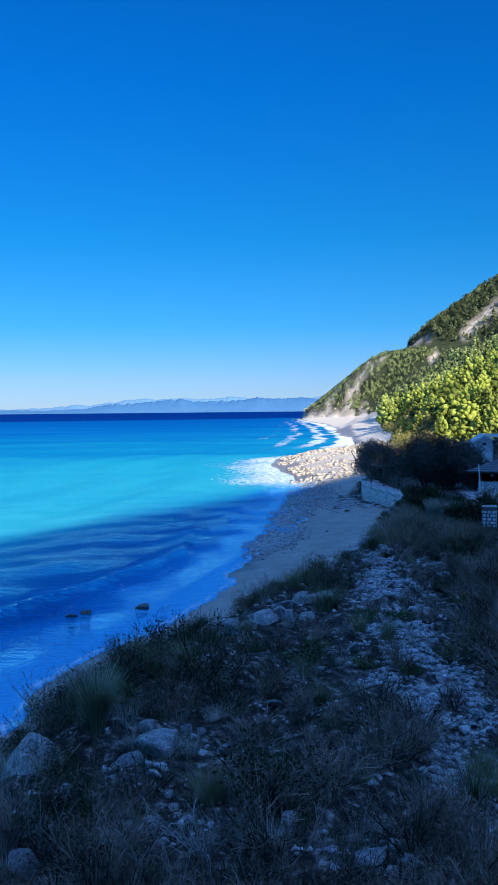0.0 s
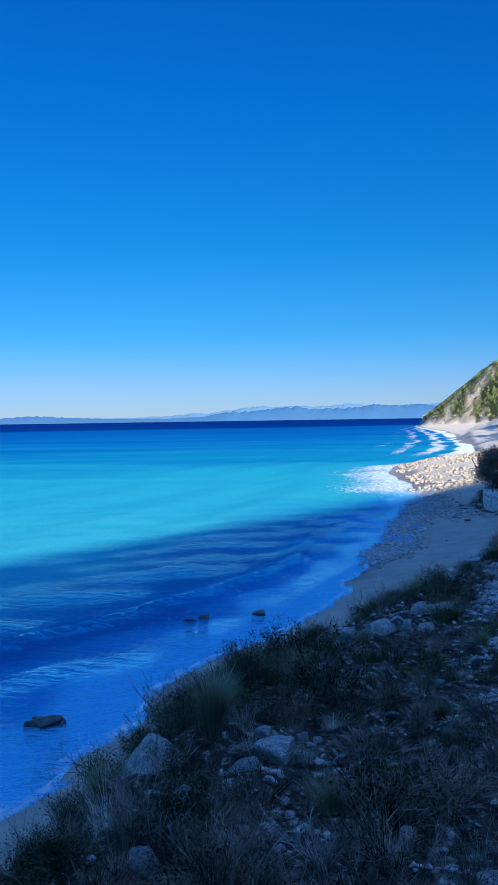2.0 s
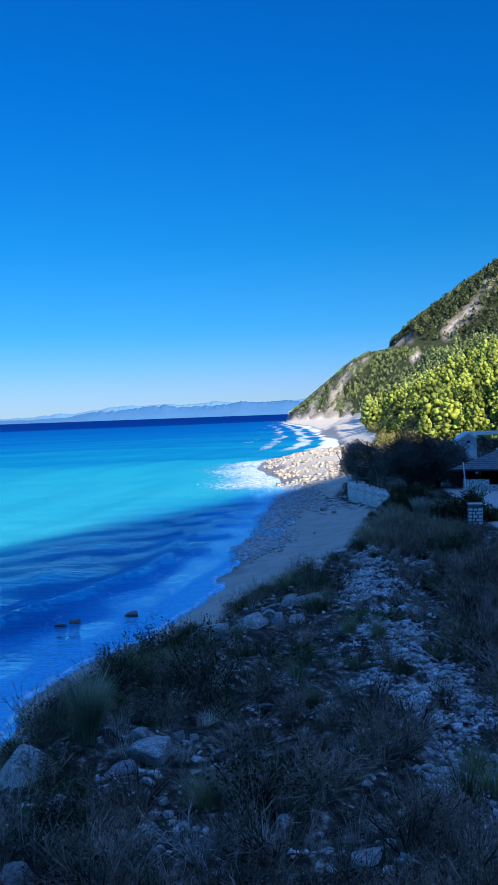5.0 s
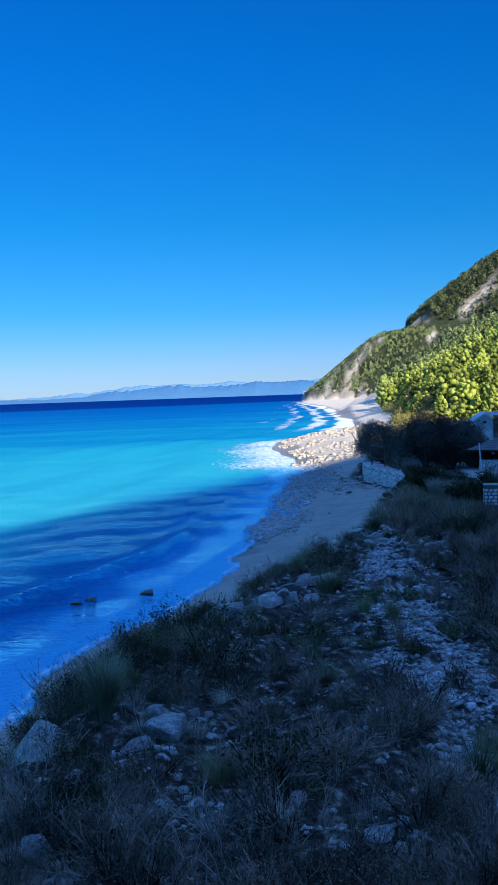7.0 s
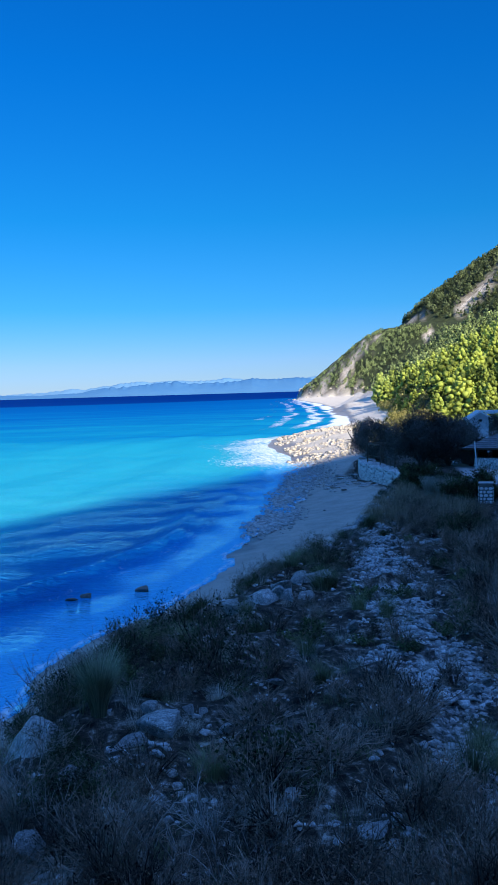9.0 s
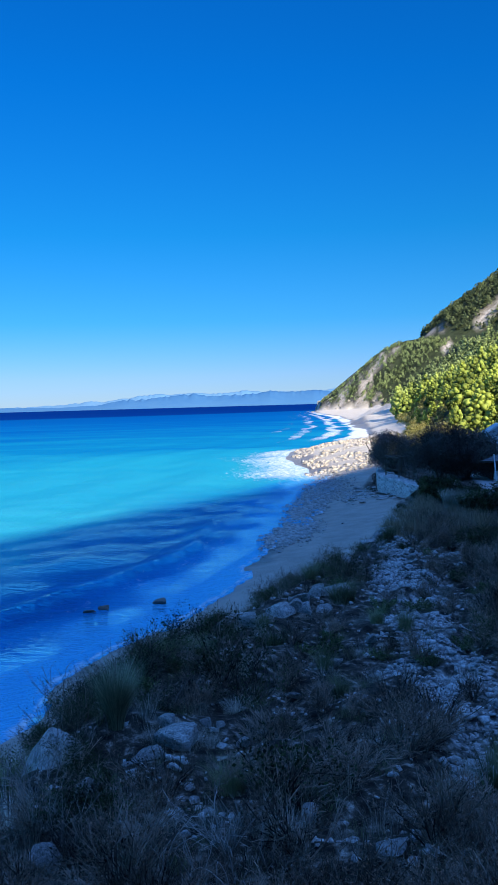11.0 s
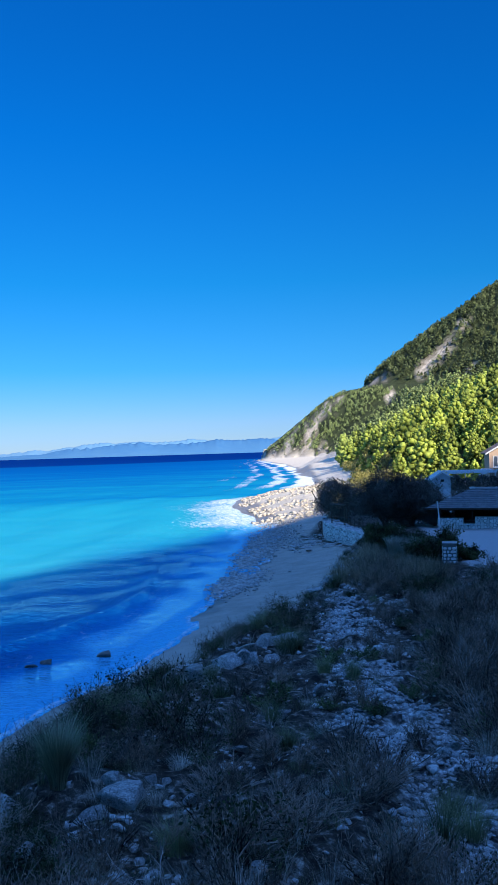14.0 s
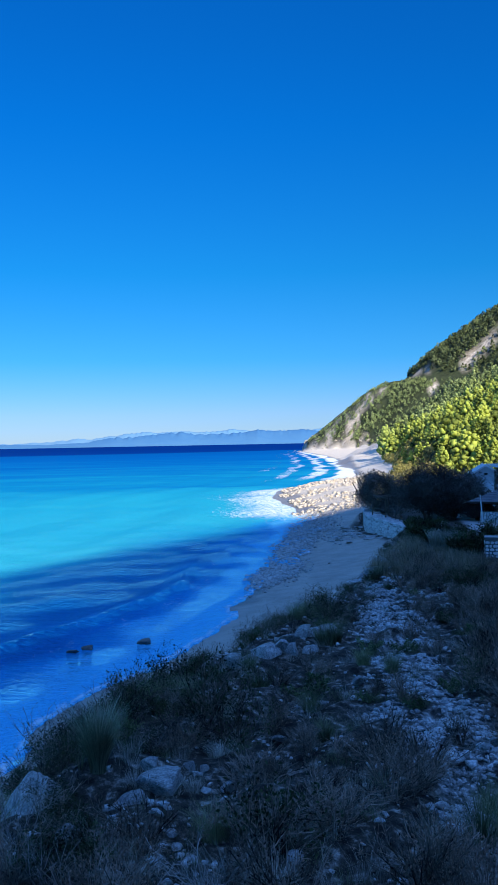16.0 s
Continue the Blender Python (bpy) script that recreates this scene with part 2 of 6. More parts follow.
# ---------------------------------------------------------------- ground
def ground_material():
    m, add, surface = material("coast_ground")
    pos = add("NewGeometry").outputs["Position"]

    def mask(key):
        return add("Attribute", attribute_name=key).outputs["Fac"]

    big = noise_at(add, 0.8, 5, 0.6, pos).outputs["Fac"]
    mid = noise_at(add, 5, 5, 0.65, pos).outputs["Fac"]
    fine = noise_at(add, 45, 4, 0.6, pos).outputs["Fac"]
    chips = add("TexVoronoi", {"Vector": pos, "Scale": 16.0, "Randomness": 1.0}, feature="F1")
    chip_tone = add("SeparateColor", {"Color": chips.outputs["Color"]}).outputs[0]
    soil = ramp(add, mid, [(0.38, (0.018, 0.014, 0.011)), (0.54, (0.08, 0.064, 0.05)), (0.70, (0.50, 0.46, 0.40))])
    soil = mixed(add, 0.6, soil, ramp(add, fine, [(0.35, (0.2, 0.2, 0.2)), (0.65, (0.8, 0.78, 0.74))]), "OVERLAY")
    stone = ramp(add, chip_tone, [(0.0, (0.16, 0.155, 0.145)), (0.5, (0.56, 0.54, 0.51)), (1.0, (0.92, 0.90, 0.87))])
    gap = ramp(add, mid, [(0.42, (0.10, 0.095, 0.09)), (0.60, (1.0, 1.0, 1.0))])
    stone = mixed(add, 1.0, stone, gap, "MULTIPLY")
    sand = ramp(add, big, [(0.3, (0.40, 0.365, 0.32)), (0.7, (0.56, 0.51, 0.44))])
    # sunlit sand past the shadow edge: the sunlight is put into the colour
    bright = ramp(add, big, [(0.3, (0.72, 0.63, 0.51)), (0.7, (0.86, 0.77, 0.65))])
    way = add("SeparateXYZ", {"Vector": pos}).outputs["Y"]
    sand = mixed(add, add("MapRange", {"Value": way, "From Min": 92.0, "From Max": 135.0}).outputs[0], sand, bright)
    sand = mixed(add, 0.35, sand, ramp(add, fine, [(0.35, (0.2, 0.18, 0.15)), (0.65, (0.6, 0.55, 0.48))]), "OVERLAY")
    grooves = add("Mapping", {"Vector": pos, "Scale": (0.10, 0.30, 0.04)}).outputs[0]
    streak = noise_at(add, 1.0, 6, 0.7, grooves, 1.0).outputs["Fac"]
    rock = ramp(add, streak, [(0.3, (0.30, 0.23, 0.17)), (0.44, (0.68, 0.55, 0.41)), (0.62, (0.95, 0.83, 0.67))])
    crack = noise_at(add, 0.5, 5, 0.7, pos, 0.6).outputs["Fac"]
    rock = mixed(add, 0.8, rock, ramp(add, crack, [(0.38, (0.30, 0.29, 0.28)), (0.52, (0.85, 0.84, 0.82)), (0.7, (1.0, 1.0, 1.0))]), "MULTIPLY")
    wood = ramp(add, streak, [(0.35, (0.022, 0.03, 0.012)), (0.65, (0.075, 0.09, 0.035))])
    col = mixed(add, mask("path"), soil, stone)
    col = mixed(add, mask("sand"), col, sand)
    wet = mixed(add, 1.0, col, (0.45, 0.45, 0.47), "MULTIPLY")
    col = mixed(add, mask("wet"), col, wet)
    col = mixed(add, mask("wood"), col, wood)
    col = mixed(add, mask("rock"), col, rock)
    col = mixed(add, mask("paved"), col, ramp(add, mid, [(0.3, (0.42, 0.40, 0.38)), (0.7, (0.58, 0.56, 0.53))]))
    height = add("Math", {0: fine, 1: mid}, operation="ADD").outputs[0]
    stony = add("Math", {0: mask("path"), 1: chips.outputs["Distance"]}, operation="MULTIPLY").outputs[0]
    height = add("Math", {0: height, 1: stony}, operation="SUBTRACT").outputs[0]
    relief = add("Bump", {"Height": height, "Strength": 0.6, "Distance": 0.05}).outputs[0]
    rough = add("MapRange", {"Value": mask("wet"), "To Min": 0.92, "To Max": 0.35}).outputs[0]
    return surface(Base_Color=col, Roughness=rough, Normal=relief, Specular_IOR_Level=0.2)


def streak_mask(x, y, a, b, wide):
    """A bare strip from a to b on the hillside, ragged along its sides."""
    ax, ay = a
    dx, dy = b[0] - ax, b[1] - ay
    n = math.hypot(dx, dy)
    u = ((x - ax) * dx + (y - ay) * dy) / n
    v = np.abs((x - ax) * dy - (y - ay) * dx) / n
    w = wide * (0.8 + 0.25 * waves2(u, u * 0, n * 0.4, 31))
    return smooth(w * 1.3, w * 0.7, v + 2.0 * waves2(x, y, 9, 32)) * smooth(-4, 3, u) * smooth(n + 4, n - 3, u)


def hill_rock(x, y):
    """Where the far hillside is bare, pale rock."""
    up = x - foot(y)
    cape = smooth(640, 690, y) * smooth(9, 2, up + 5 * waves2(x, y, 40, 21)) * smooth(-6, 0, up)
    cape = np.maximum(cape, smooth(670, 705, y) * smooth(0.0, 0.45, waves2(x * 0.25, y, 11, 22)) * smooth(70, 40, up) * smooth(-6, 0, up))
    out = cape * smooth(-0.15, 0.5, waves2(x, y, 9, 24))
    for a, b, w in SCARS:
        out = np.maximum(out, streak_mask(x, y, a, b, w))
    dune = smooth(280, 360, y) * smooth(660, 610, y) * smooth(13, 5, np.abs(up + 6) + 4 * waves2(x, y, 30, 23)) * smooth(-0.7, 0.2, waves2(x, y, 12, 27))
    return np.clip(np.maximum(out, dune), 0, 1)


SCARS = [((178, 686), (190, 680), 2.4), ((190, 680), (204, 679), 5.5), ((204, 679), (215, 682), 5.0), ((215, 682), (224, 688), 4.2), ((224, 688), (240, 701), 3.2),
         ((168, 670), (150, 659), 2.4), ((141, 719), (112, 698), 3.0), ((112, 698), (86, 686), 3.6), ((126, 714), (92, 702), 2.2), ((122, 722), (96, 712), 2.4), ((104, 713), (78, 715), 3.2),
         ((222, 582), (206, 584), 5), ((214, 632), (206, 634), 4), ((221, 626), (212, 629), 5), ((168, 709), (160, 724), 4)]


def build_ground():
    xs = stretched(-45, 900, 2.5, 5.0, 350)
    ys = stretched(-460, 1300, 18, 13, 450)
    X, Y = np.meshgrid(xs, ys)
    z = land(X, Y)
    up = X - foot(Y)
    s = X - coast(Y)
    sand = smooth(0.5, -0.3, X - brow(Y) + 1.6 + 0.5 * waves2(X, Y, 2, 12)) * (Y < 105) + smooth(1.5, -1.5, X - brow(Y) + 2 * waves2(X, Y, 12, 13)) * (Y >= 105)
    rock = hill_rock(X, Y)
    paved = smooth(14.0, 14.4, X - 0.16 * (Y - 42)) * smooth(41.2, 41.6, Y + 0.8 * (X - 15)) * smooth(92, 88, Y) * smooth(44, 40, X)
    wet = smooth(2.2, 0.6, s + 0.5 * waves2(X, Y, 3, 14))
    g = sheet("ground", xs, ys, z, ground_material(), {
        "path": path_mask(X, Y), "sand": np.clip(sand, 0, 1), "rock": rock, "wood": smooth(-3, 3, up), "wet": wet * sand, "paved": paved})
    return tagged(g, "coastal ground with sandy beach, stony bank and wooded hillside", "ground", kind="structure")


ground = build_ground()


# ---------------------------------------------------------------- sea
def sea_material():
    m, add, surface = material("sea_water")
    pos = add("NewGeometry").outputs["Position"]
    off = add("Attribute", attribute_name="offshore").outputs["Fac"]
    foam = add("Attribute", attribute_name="foam").outputs["Fac"]
    long_ways = add("Mapping", {"Vector": pos, "Scale": (0.008, 0.034, 0.02), "Rotation": (0, 0, radians(-9))}).outputs[0]
    drift = noise_at(add, 1.0, 5, 0.6, long_ways, 0.6).outputs["Fac"]
    shift = add("MapRange", {"Value": drift, "From Min": 0.25, "From Max": 0.75, "To Min": -0.15, "To Max": 0.15}).outputs[0]
    calm = add("MapRange", {"Value": off, "From Min": 0.55, "From Max": 0.76, "To Min": 1.0, "To Max": 0.0}).outputs[0]
    shift = add("Math", {0: shift, 1: calm}, operation="MULTIPLY").outputs[0]
    depth = add("Math", {0: off, 1: shift}, operation="ADD").outputs[0]
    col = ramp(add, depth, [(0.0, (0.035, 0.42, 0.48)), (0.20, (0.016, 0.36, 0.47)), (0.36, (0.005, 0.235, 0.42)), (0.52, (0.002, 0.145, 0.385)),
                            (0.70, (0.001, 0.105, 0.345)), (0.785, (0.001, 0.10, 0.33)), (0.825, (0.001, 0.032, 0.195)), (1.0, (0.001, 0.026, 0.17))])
    shore_shade = add("Attribute", attribute_name="inshore_shade").outputs["Fac"]
    # a darker, bluer base colour stands in for shade on the inshore water
    col = mixed(add, shore_shade, col, (0.003, 0.12, 0.33))
    thin = add("Attribute", attribute_name="wash").outputs["Fac"]
    col = mixed(add, thin, col, (0.010, 0.23, 0.52))
    film_of = add("Attribute", attribute_name="film").outputs["Fac"]
    col = mixed(add, film_of, col, (0.09, 0.47, 0.74))
    lace = add("TexVoronoi", {"Vector": pos, "Scale": 1.1, "Randomness": 1.0}, feature="DISTANCE_TO_EDGE")
    streaky = add("Mapping", {"Vector": pos, "Scale": (1.5, 0.55, 1.0), "Rotation": (0, 0, radians(24))}).outputs[0]
    ragged = noise_at(add, 1.1, 6, 0.74, streaky, 1.2).outputs["Fac"]
    thick = add("Math", {0: foam, 1: ragged}, operation="ADD").outputs[0]
    cover = add("MapRange", {"Value": thick, "From Min": 0.80, "From Max": 1.12}).outputs[0]
    froth = mixed(add, cover, col, (0.80, 0.84, 0.86))
    rip = add("Mapping", {"Vector": pos, "Scale": (0.36, 1.0, 1.0), "Rotation": (0, 0, radians(-8))}).outputs[0]
    chop = noise_at(add, 1.7, 4, 0.6, rip, 0.25).outputs["Fac"]
    small = noise_at(add, 5.0, 3, 0.6, rip).outputs["Fac"]
    height = add("Math", {0: chop, 1: add("Math", {0: small, 1: 0.22}, operation="MULTIPLY").outputs[0]}, operation="ADD").outputs[0]
    relief = add("Bump", {"Height": height, "Strength": 1.0, "Distance": 0.6}).outputs[0]
    tree = m.node_tree
    body = add("BsdfDiffuse", {"Color": froth})
    shine = add("BsdfGlossy", {"Color": (0.22, 0.78, 1.0, 1.0), "Roughness": 0.06, "Normal": relief})
    share = add("MapRange", {"Value": off, "From Min": 0.0, "From Max": 0.35, "To Min": 1.0, "To Max": 0.05}).outputs[0]
    lively = add("MapRange", {"Value": shore_shade, "To Min": 0.75, "To Max": 1.0}).outputs[0]
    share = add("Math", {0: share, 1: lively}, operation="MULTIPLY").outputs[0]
    share = add("Math", {0: share, 1: add("Math", {0: add("Fresnel", {"IOR": 1.34, "Normal": relief}).outputs[0], 1: 1.7}, operation="MULTIPLY", use_clamp=True).outputs[0]}, operation="MULTIPLY").outputs[0]
    bare = add("Math", {0: 1.0, 1: cover}, operation="SUBTRACT").outputs[0]
    share = add("Math", {0: share, 1: bare}, operation="MULTIPLY").outputs[0]
    mix = add("MixShader", {0: share, 1: body.outputs[0], 2: shine.outputs[0]})
    tree.links.new(mix.outputs[0], tree.nodes["Material Output"].inputs["Surface"])
    return m


def build_sea():
    xs = stretched(-4800, 900, -6, 9, 300)
    ys = stretched(-700, 4900, 38, 16, 360)
    X, Y = np.meshgrid(xs, ys)
    off = coast(Y) - X
    near = np.exp(-np.maximum(off, 0) / 60) * smooth(0, 5, off) * smooth(420, 120, Y)
    phase = off + 2.2 * waves2(X, Y, 40, 41)
    swell = 0.10 * np.sin(phase * 0.55) + 0.05 * waves2(X, Y, 6, 42)
    breaker = np.exp(-((phase - 7.0) / np.where(phase > 7.0, 1.3, 0.55)) ** 2) * smooth(10, 16, Y) * smooth(75, 45, Y)
    z = near * swell * 1.6 + 0.42 * breaker
    run_up = 1.7 + 0.9 * waves2(Y, Y * 0, 10, 44) + 0.25 * waves2(Y, Y * 0, 4, 45)
    wash = smooth(-run_up, -run_up + 0.6, off) * smooth(12, 3, off)
    z = np.where(off < 0.5, np.maximum(z, 0) + 0.13 * np.clip(-off + 0.3, 0, 2.5), z)
    z = z - 3.0 * smooth(run_up, run_up + 1.2, -off)
    foam = 0.19 * wash + 0.42 * smooth(-run_up - 0.2, -run_up + 0.1, off) * smooth(-run_up + 0.7, -run_up + 0.2, off)
    foam = foam + 0.05 * np.exp(-((phase - 5.4) / 1.2) ** 2) * smooth(10, 16, Y) * smooth(75, 45, Y)
    splash = smooth(24, 1, off + 3 * waves2(X, Y, 14, 52)) * smooth(86, 104, Y) * smooth(172, 145, Y)
    surf = smooth(40, 10, off + 5 * waves2(X, Y, 25, 46)) * smooth(165, 210, Y) * smooth(900, 500, Y)
    foam = foam + 0.35 * splash + 0.5 * surf * smooth(-0.5, 0.8, np.sin(phase * 0.75) + 0.45 * waves2(X, Y, 18, 47) + 0.9 * smooth(10, 2, off))
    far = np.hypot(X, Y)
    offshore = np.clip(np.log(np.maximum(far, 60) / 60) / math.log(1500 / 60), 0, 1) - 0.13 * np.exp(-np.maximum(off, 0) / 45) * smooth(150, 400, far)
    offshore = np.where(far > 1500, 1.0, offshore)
    s = sheet("sea", xs, ys, z, sea_material(), {"foam": np.clip(foam, 0, 1), "offshore": offshore, "film": smooth(2.9, 1.9, off + 0.9 * waves2(X, Y, 7, 50)) * smooth(120, 80, Y), "wash": smooth(7, 2.5, off + 1.5 * waves2(X, Y, 6, 49)) * smooth(120, 80, Y), "inshore_shade": smooth(17, 8, off + 2 * waves2(X, Y, 30, 48)) * smooth(95, 65, far)})
    return tagged(s, "turquoise to deep blue sea with white surf on the shore", "sea", kind="structure")


sea = build_sea()


# ---------------------------------------------------------------- mesh tools
def raw_mesh(name, co, quads, mat, flat=False):
    me = bpy.data.meshes.new(name)
    co, quads = np.asarray(co, float).reshape(-1, 3), np.asarray(quads, np.int32).reshape(-1, 4)
    me.vertices.add(len(co))
    me.vertices.foreach_set("co", co.ravel())
    me.loops.add(quads.size)
    me.loops.foreach_set("vertex_index", quads.ravel())
    me.polygons.add(len(quads))
    me.polygons.foreach_set("loop_start", np.arange(0, quads.size, 4))
    if not flat:
        me.polygons.foreach_set("use_smooth", np.ones(len(quads), bool))
    me.update(calc_edges=True)
    me.materials.append(mat)
    return me


def bake(shapes, places):
    """Joins many placed copies of (co, quads) shapes; a place is shape number, x, y, z, turn, size."""
    cos, qs, at = [], [], 0
    for k, x, y, z, turn, size in places:
        co, q = shapes[int(k)]
        c, s = math.cos(turn) * size, math.sin(turn) * size
        out = np.empty_like(co)
        out[:, 0], out[:, 1], out[:, 2] = co[:, 0] * c - co[:, 1] * s + x, co[:, 0] * s + co[:, 1] * c + y, co[:, 2] * size + z
        cos.append(out)
        qs.append(q + at)
        at += len(co)
    return np.concatenate(cos), np.concatenate(qs)


def part(name, data, mat, parent, label="", at=None):
    """Links a bmesh or a mesh as one mesh object under a thing or under a part."""
    if isinstance(data, bmesh.types.BMesh):
        me = bpy.data.meshes.new(name)
        data.to_mesh(me)
        data.free()
        me.materials.append(mat)
    else:
        me = data
    ob = new(name, me)
    ob.parent = parent
    if at is not None:
        ob.matrix_basis = at
    if label:
        ob["label"] = label
    return ob


def thing(name, at, label, category, group=""):
    ob = new(name)
    ob.matrix_basis = at
    return tagged(ob, label, category, group)


def box(bm, x0, y0, z0, x1, y1, z1, bevel=0.0):
    made = bmesh.ops.create_cube(bm, size=1.0, matrix=Matrix.Translation(((x0 + x1) / 2, (y0 + y1) / 2, (z0 + z1) / 2)) @ Matrix.Diagonal((x1 - x0, y1 - y0, z1 - z0, 1)))
    if bevel:
        edges = {e for v in made["verts"] for e in v.link_edges}
        bmesh.ops.bevel(bm, geom=list(edges), offset=bevel, segments=2, affect="EDGES")
    return bm


def boxed(*boxes, bevel=0.0):
    bm = bmesh.new()
    for b in boxes:
        box(bm, *b, bevel=bevel)
    return bm


def prism(points, depth):
    """A plate: outline points (x, z) in the plane y = 0, thick along y."""
    bm = bmesh.new()
    a = [bm.verts.new((x, 0, z)) for x, z in points]
    b = [bm.verts.new((x, depth, z)) for x, z in points]
    bm.faces.new(a)
    bm.faces.new(b[::-1])
    for i in range(len(a)):
        j = (i + 1) % len(a)
        bm.faces.new((a[j], a[i], b[i], b[j]))
    bmesh.ops.recalc_face_normals(bm, faces=bm.faces)
    return bm


def bar(bm, a, b, r0, r1=None, sides=6):
    """A round bar from a to b."""
    a, b = Vector(a), Vector(b)
    d = b - a
    m = Matrix.Translation((a + b) / 2) @ d.to_track_quat("Z", "Y").to_matrix().to_4x4()
    bmesh.ops.create_cone(bm, cap_ends=True, segments=sides, radius1=r0, radius2=r0 if r1 is None else r1, depth=d.length, matrix=m)
    return bm


# ---------------------------------------------------------------- plant shapes
def rod_shape(a, b, ra, rb, sides=3):
    """A bunch of tapered rods: arrays of ends and radii."""
    n = len(a)
    d = b - a
    d = d / np.maximum(np.linalg.norm(d, axis=1, keepdims=True), 1e-6)
    ref = np.where(np.abs(d[:, 2:3]) > 0.9, [[1.0, 0, 0]], [[0, 0, 1.0]])
    u = np.cross(d, ref)
    u = u / np.linalg.norm(u, axis=1, keepdims=True)
    v = np.cross(d, u)
    co = np.empty((n, 2, sides, 3))
    for k in range(sides):
        w = u * math.cos(2 * math.pi * k / sides) + v * math.sin(2 * math.pi * k / sides)
        co[:, 0, k], co[:, 1, k] = a + w * ra[:, None], b + w * rb[:, None]
    base = (np.arange(n) * 2 * sides)[:, None, None]
    k = np.arange(sides)
    q = np.stack([k, (k + 1) % sides, sides + (k + 1) % sides, sides + k], -1)[None] + base
    return co.reshape(-1, 3), q.reshape(-1, 4)


def leaf_shape(centre, normal, along, length, width):
    """Pointed leaves, slightly folded, one quad each."""
    n = normal / np.maximum(np.linalg.norm(normal, axis=1, keepdims=True), 1e-6)
    t = along - n * np.sum(along * n, axis=1, keepdims=True)
    t = t / np.maximum(np.linalg.norm(t, axis=1, keepdims=True), 1e-6)
    s = np.cross(n, t)
    L, W = length[:, None], width[:, None]
    co = np.stack([centre - t * L * 0.5, centre + s * W * 0.5 + n * W * 0.15, centre + t * L * 0.5, centre - s * W * 0.5 + n * W * 0.15], 1)
    return co.reshape(-1, 3), np.arange(len(centre) * 4).reshape(-1, 4)


def joined(*shapes):
    cos, qs, at = [], [], 0
    for co, q in shapes:
        cos.append(co)
        qs.append(q + at)
        at += len(co)
    return np.concatenate(cos), np.concatenate(qs)


def unit(rng, n):
    v = rng.normal(size=(n, 3))
    return v / np.linalg.norm(v, axis=1, keepdims=True)


def tube_shape(line, radius, sides=4):
    """One thin tube along a line of points."""
    k = 2 * math.pi * np.arange(sides) / sides
    ring = np.column_stack([np.cos(k), np.sin(k), 0.6 * np.cos(k + 1.0)])
    co = line[:, None] + ring[None] * radius[:, None, None]
    n = np.arange(len(line) - 1)[:, None] * sides
    m = np.arange(sides)[None]
    q = np.stack([n + m, n + (m + 1) % sides, n + sides + (m + 1) % sides, n + sides + m], -1)
    return co.reshape(-1, 3), q.reshape(-1, 4)


def tuft_shape(rng, n, height, spread, width, lean, segs=3):
    """Grass blades that rise from one foot and arch over."""
    a = rng.uniform(0, 2 * math.pi, n)
    out = np.stack([np.cos(a), np.sin(a)], 1)
    base = out * (rng.uniform(0, 1, n) ** 0.7 * spread)[:, None]
    h = height * rng.uniform(0.45, 1.1, n)
    le = lean * rng.uniform(0.2, 1.2, n) * h
    side = np.stack([-np.sin(a + rng.normal(0, 0.7, n)), np.cos(a)], 1)
    rows = []
    for i in range(segs + 1):
        s = i / segs
        xy = base + out * (le * s ** 1.8)[:, None]
        z = h * (s - 0.22 * lean * s ** 3)
        w = width * (1 - 0.85 * s)
        rows.append(np.stack([np.column_stack([xy + side * w / 2, z]), np.column_stack([xy - side * w / 2, z])], 1))
    co = np.stack(rows, 1)
    base_i = (np.arange(n) * 2 * (segs + 1))[:, None, None]
    q = np.array([[2 * i, 2 * i + 1, 2 * i + 3, 2 * i + 2] for i in range(segs)])[None] + base_i
    return co.reshape(-1, 3), q.reshape(-1, 4)


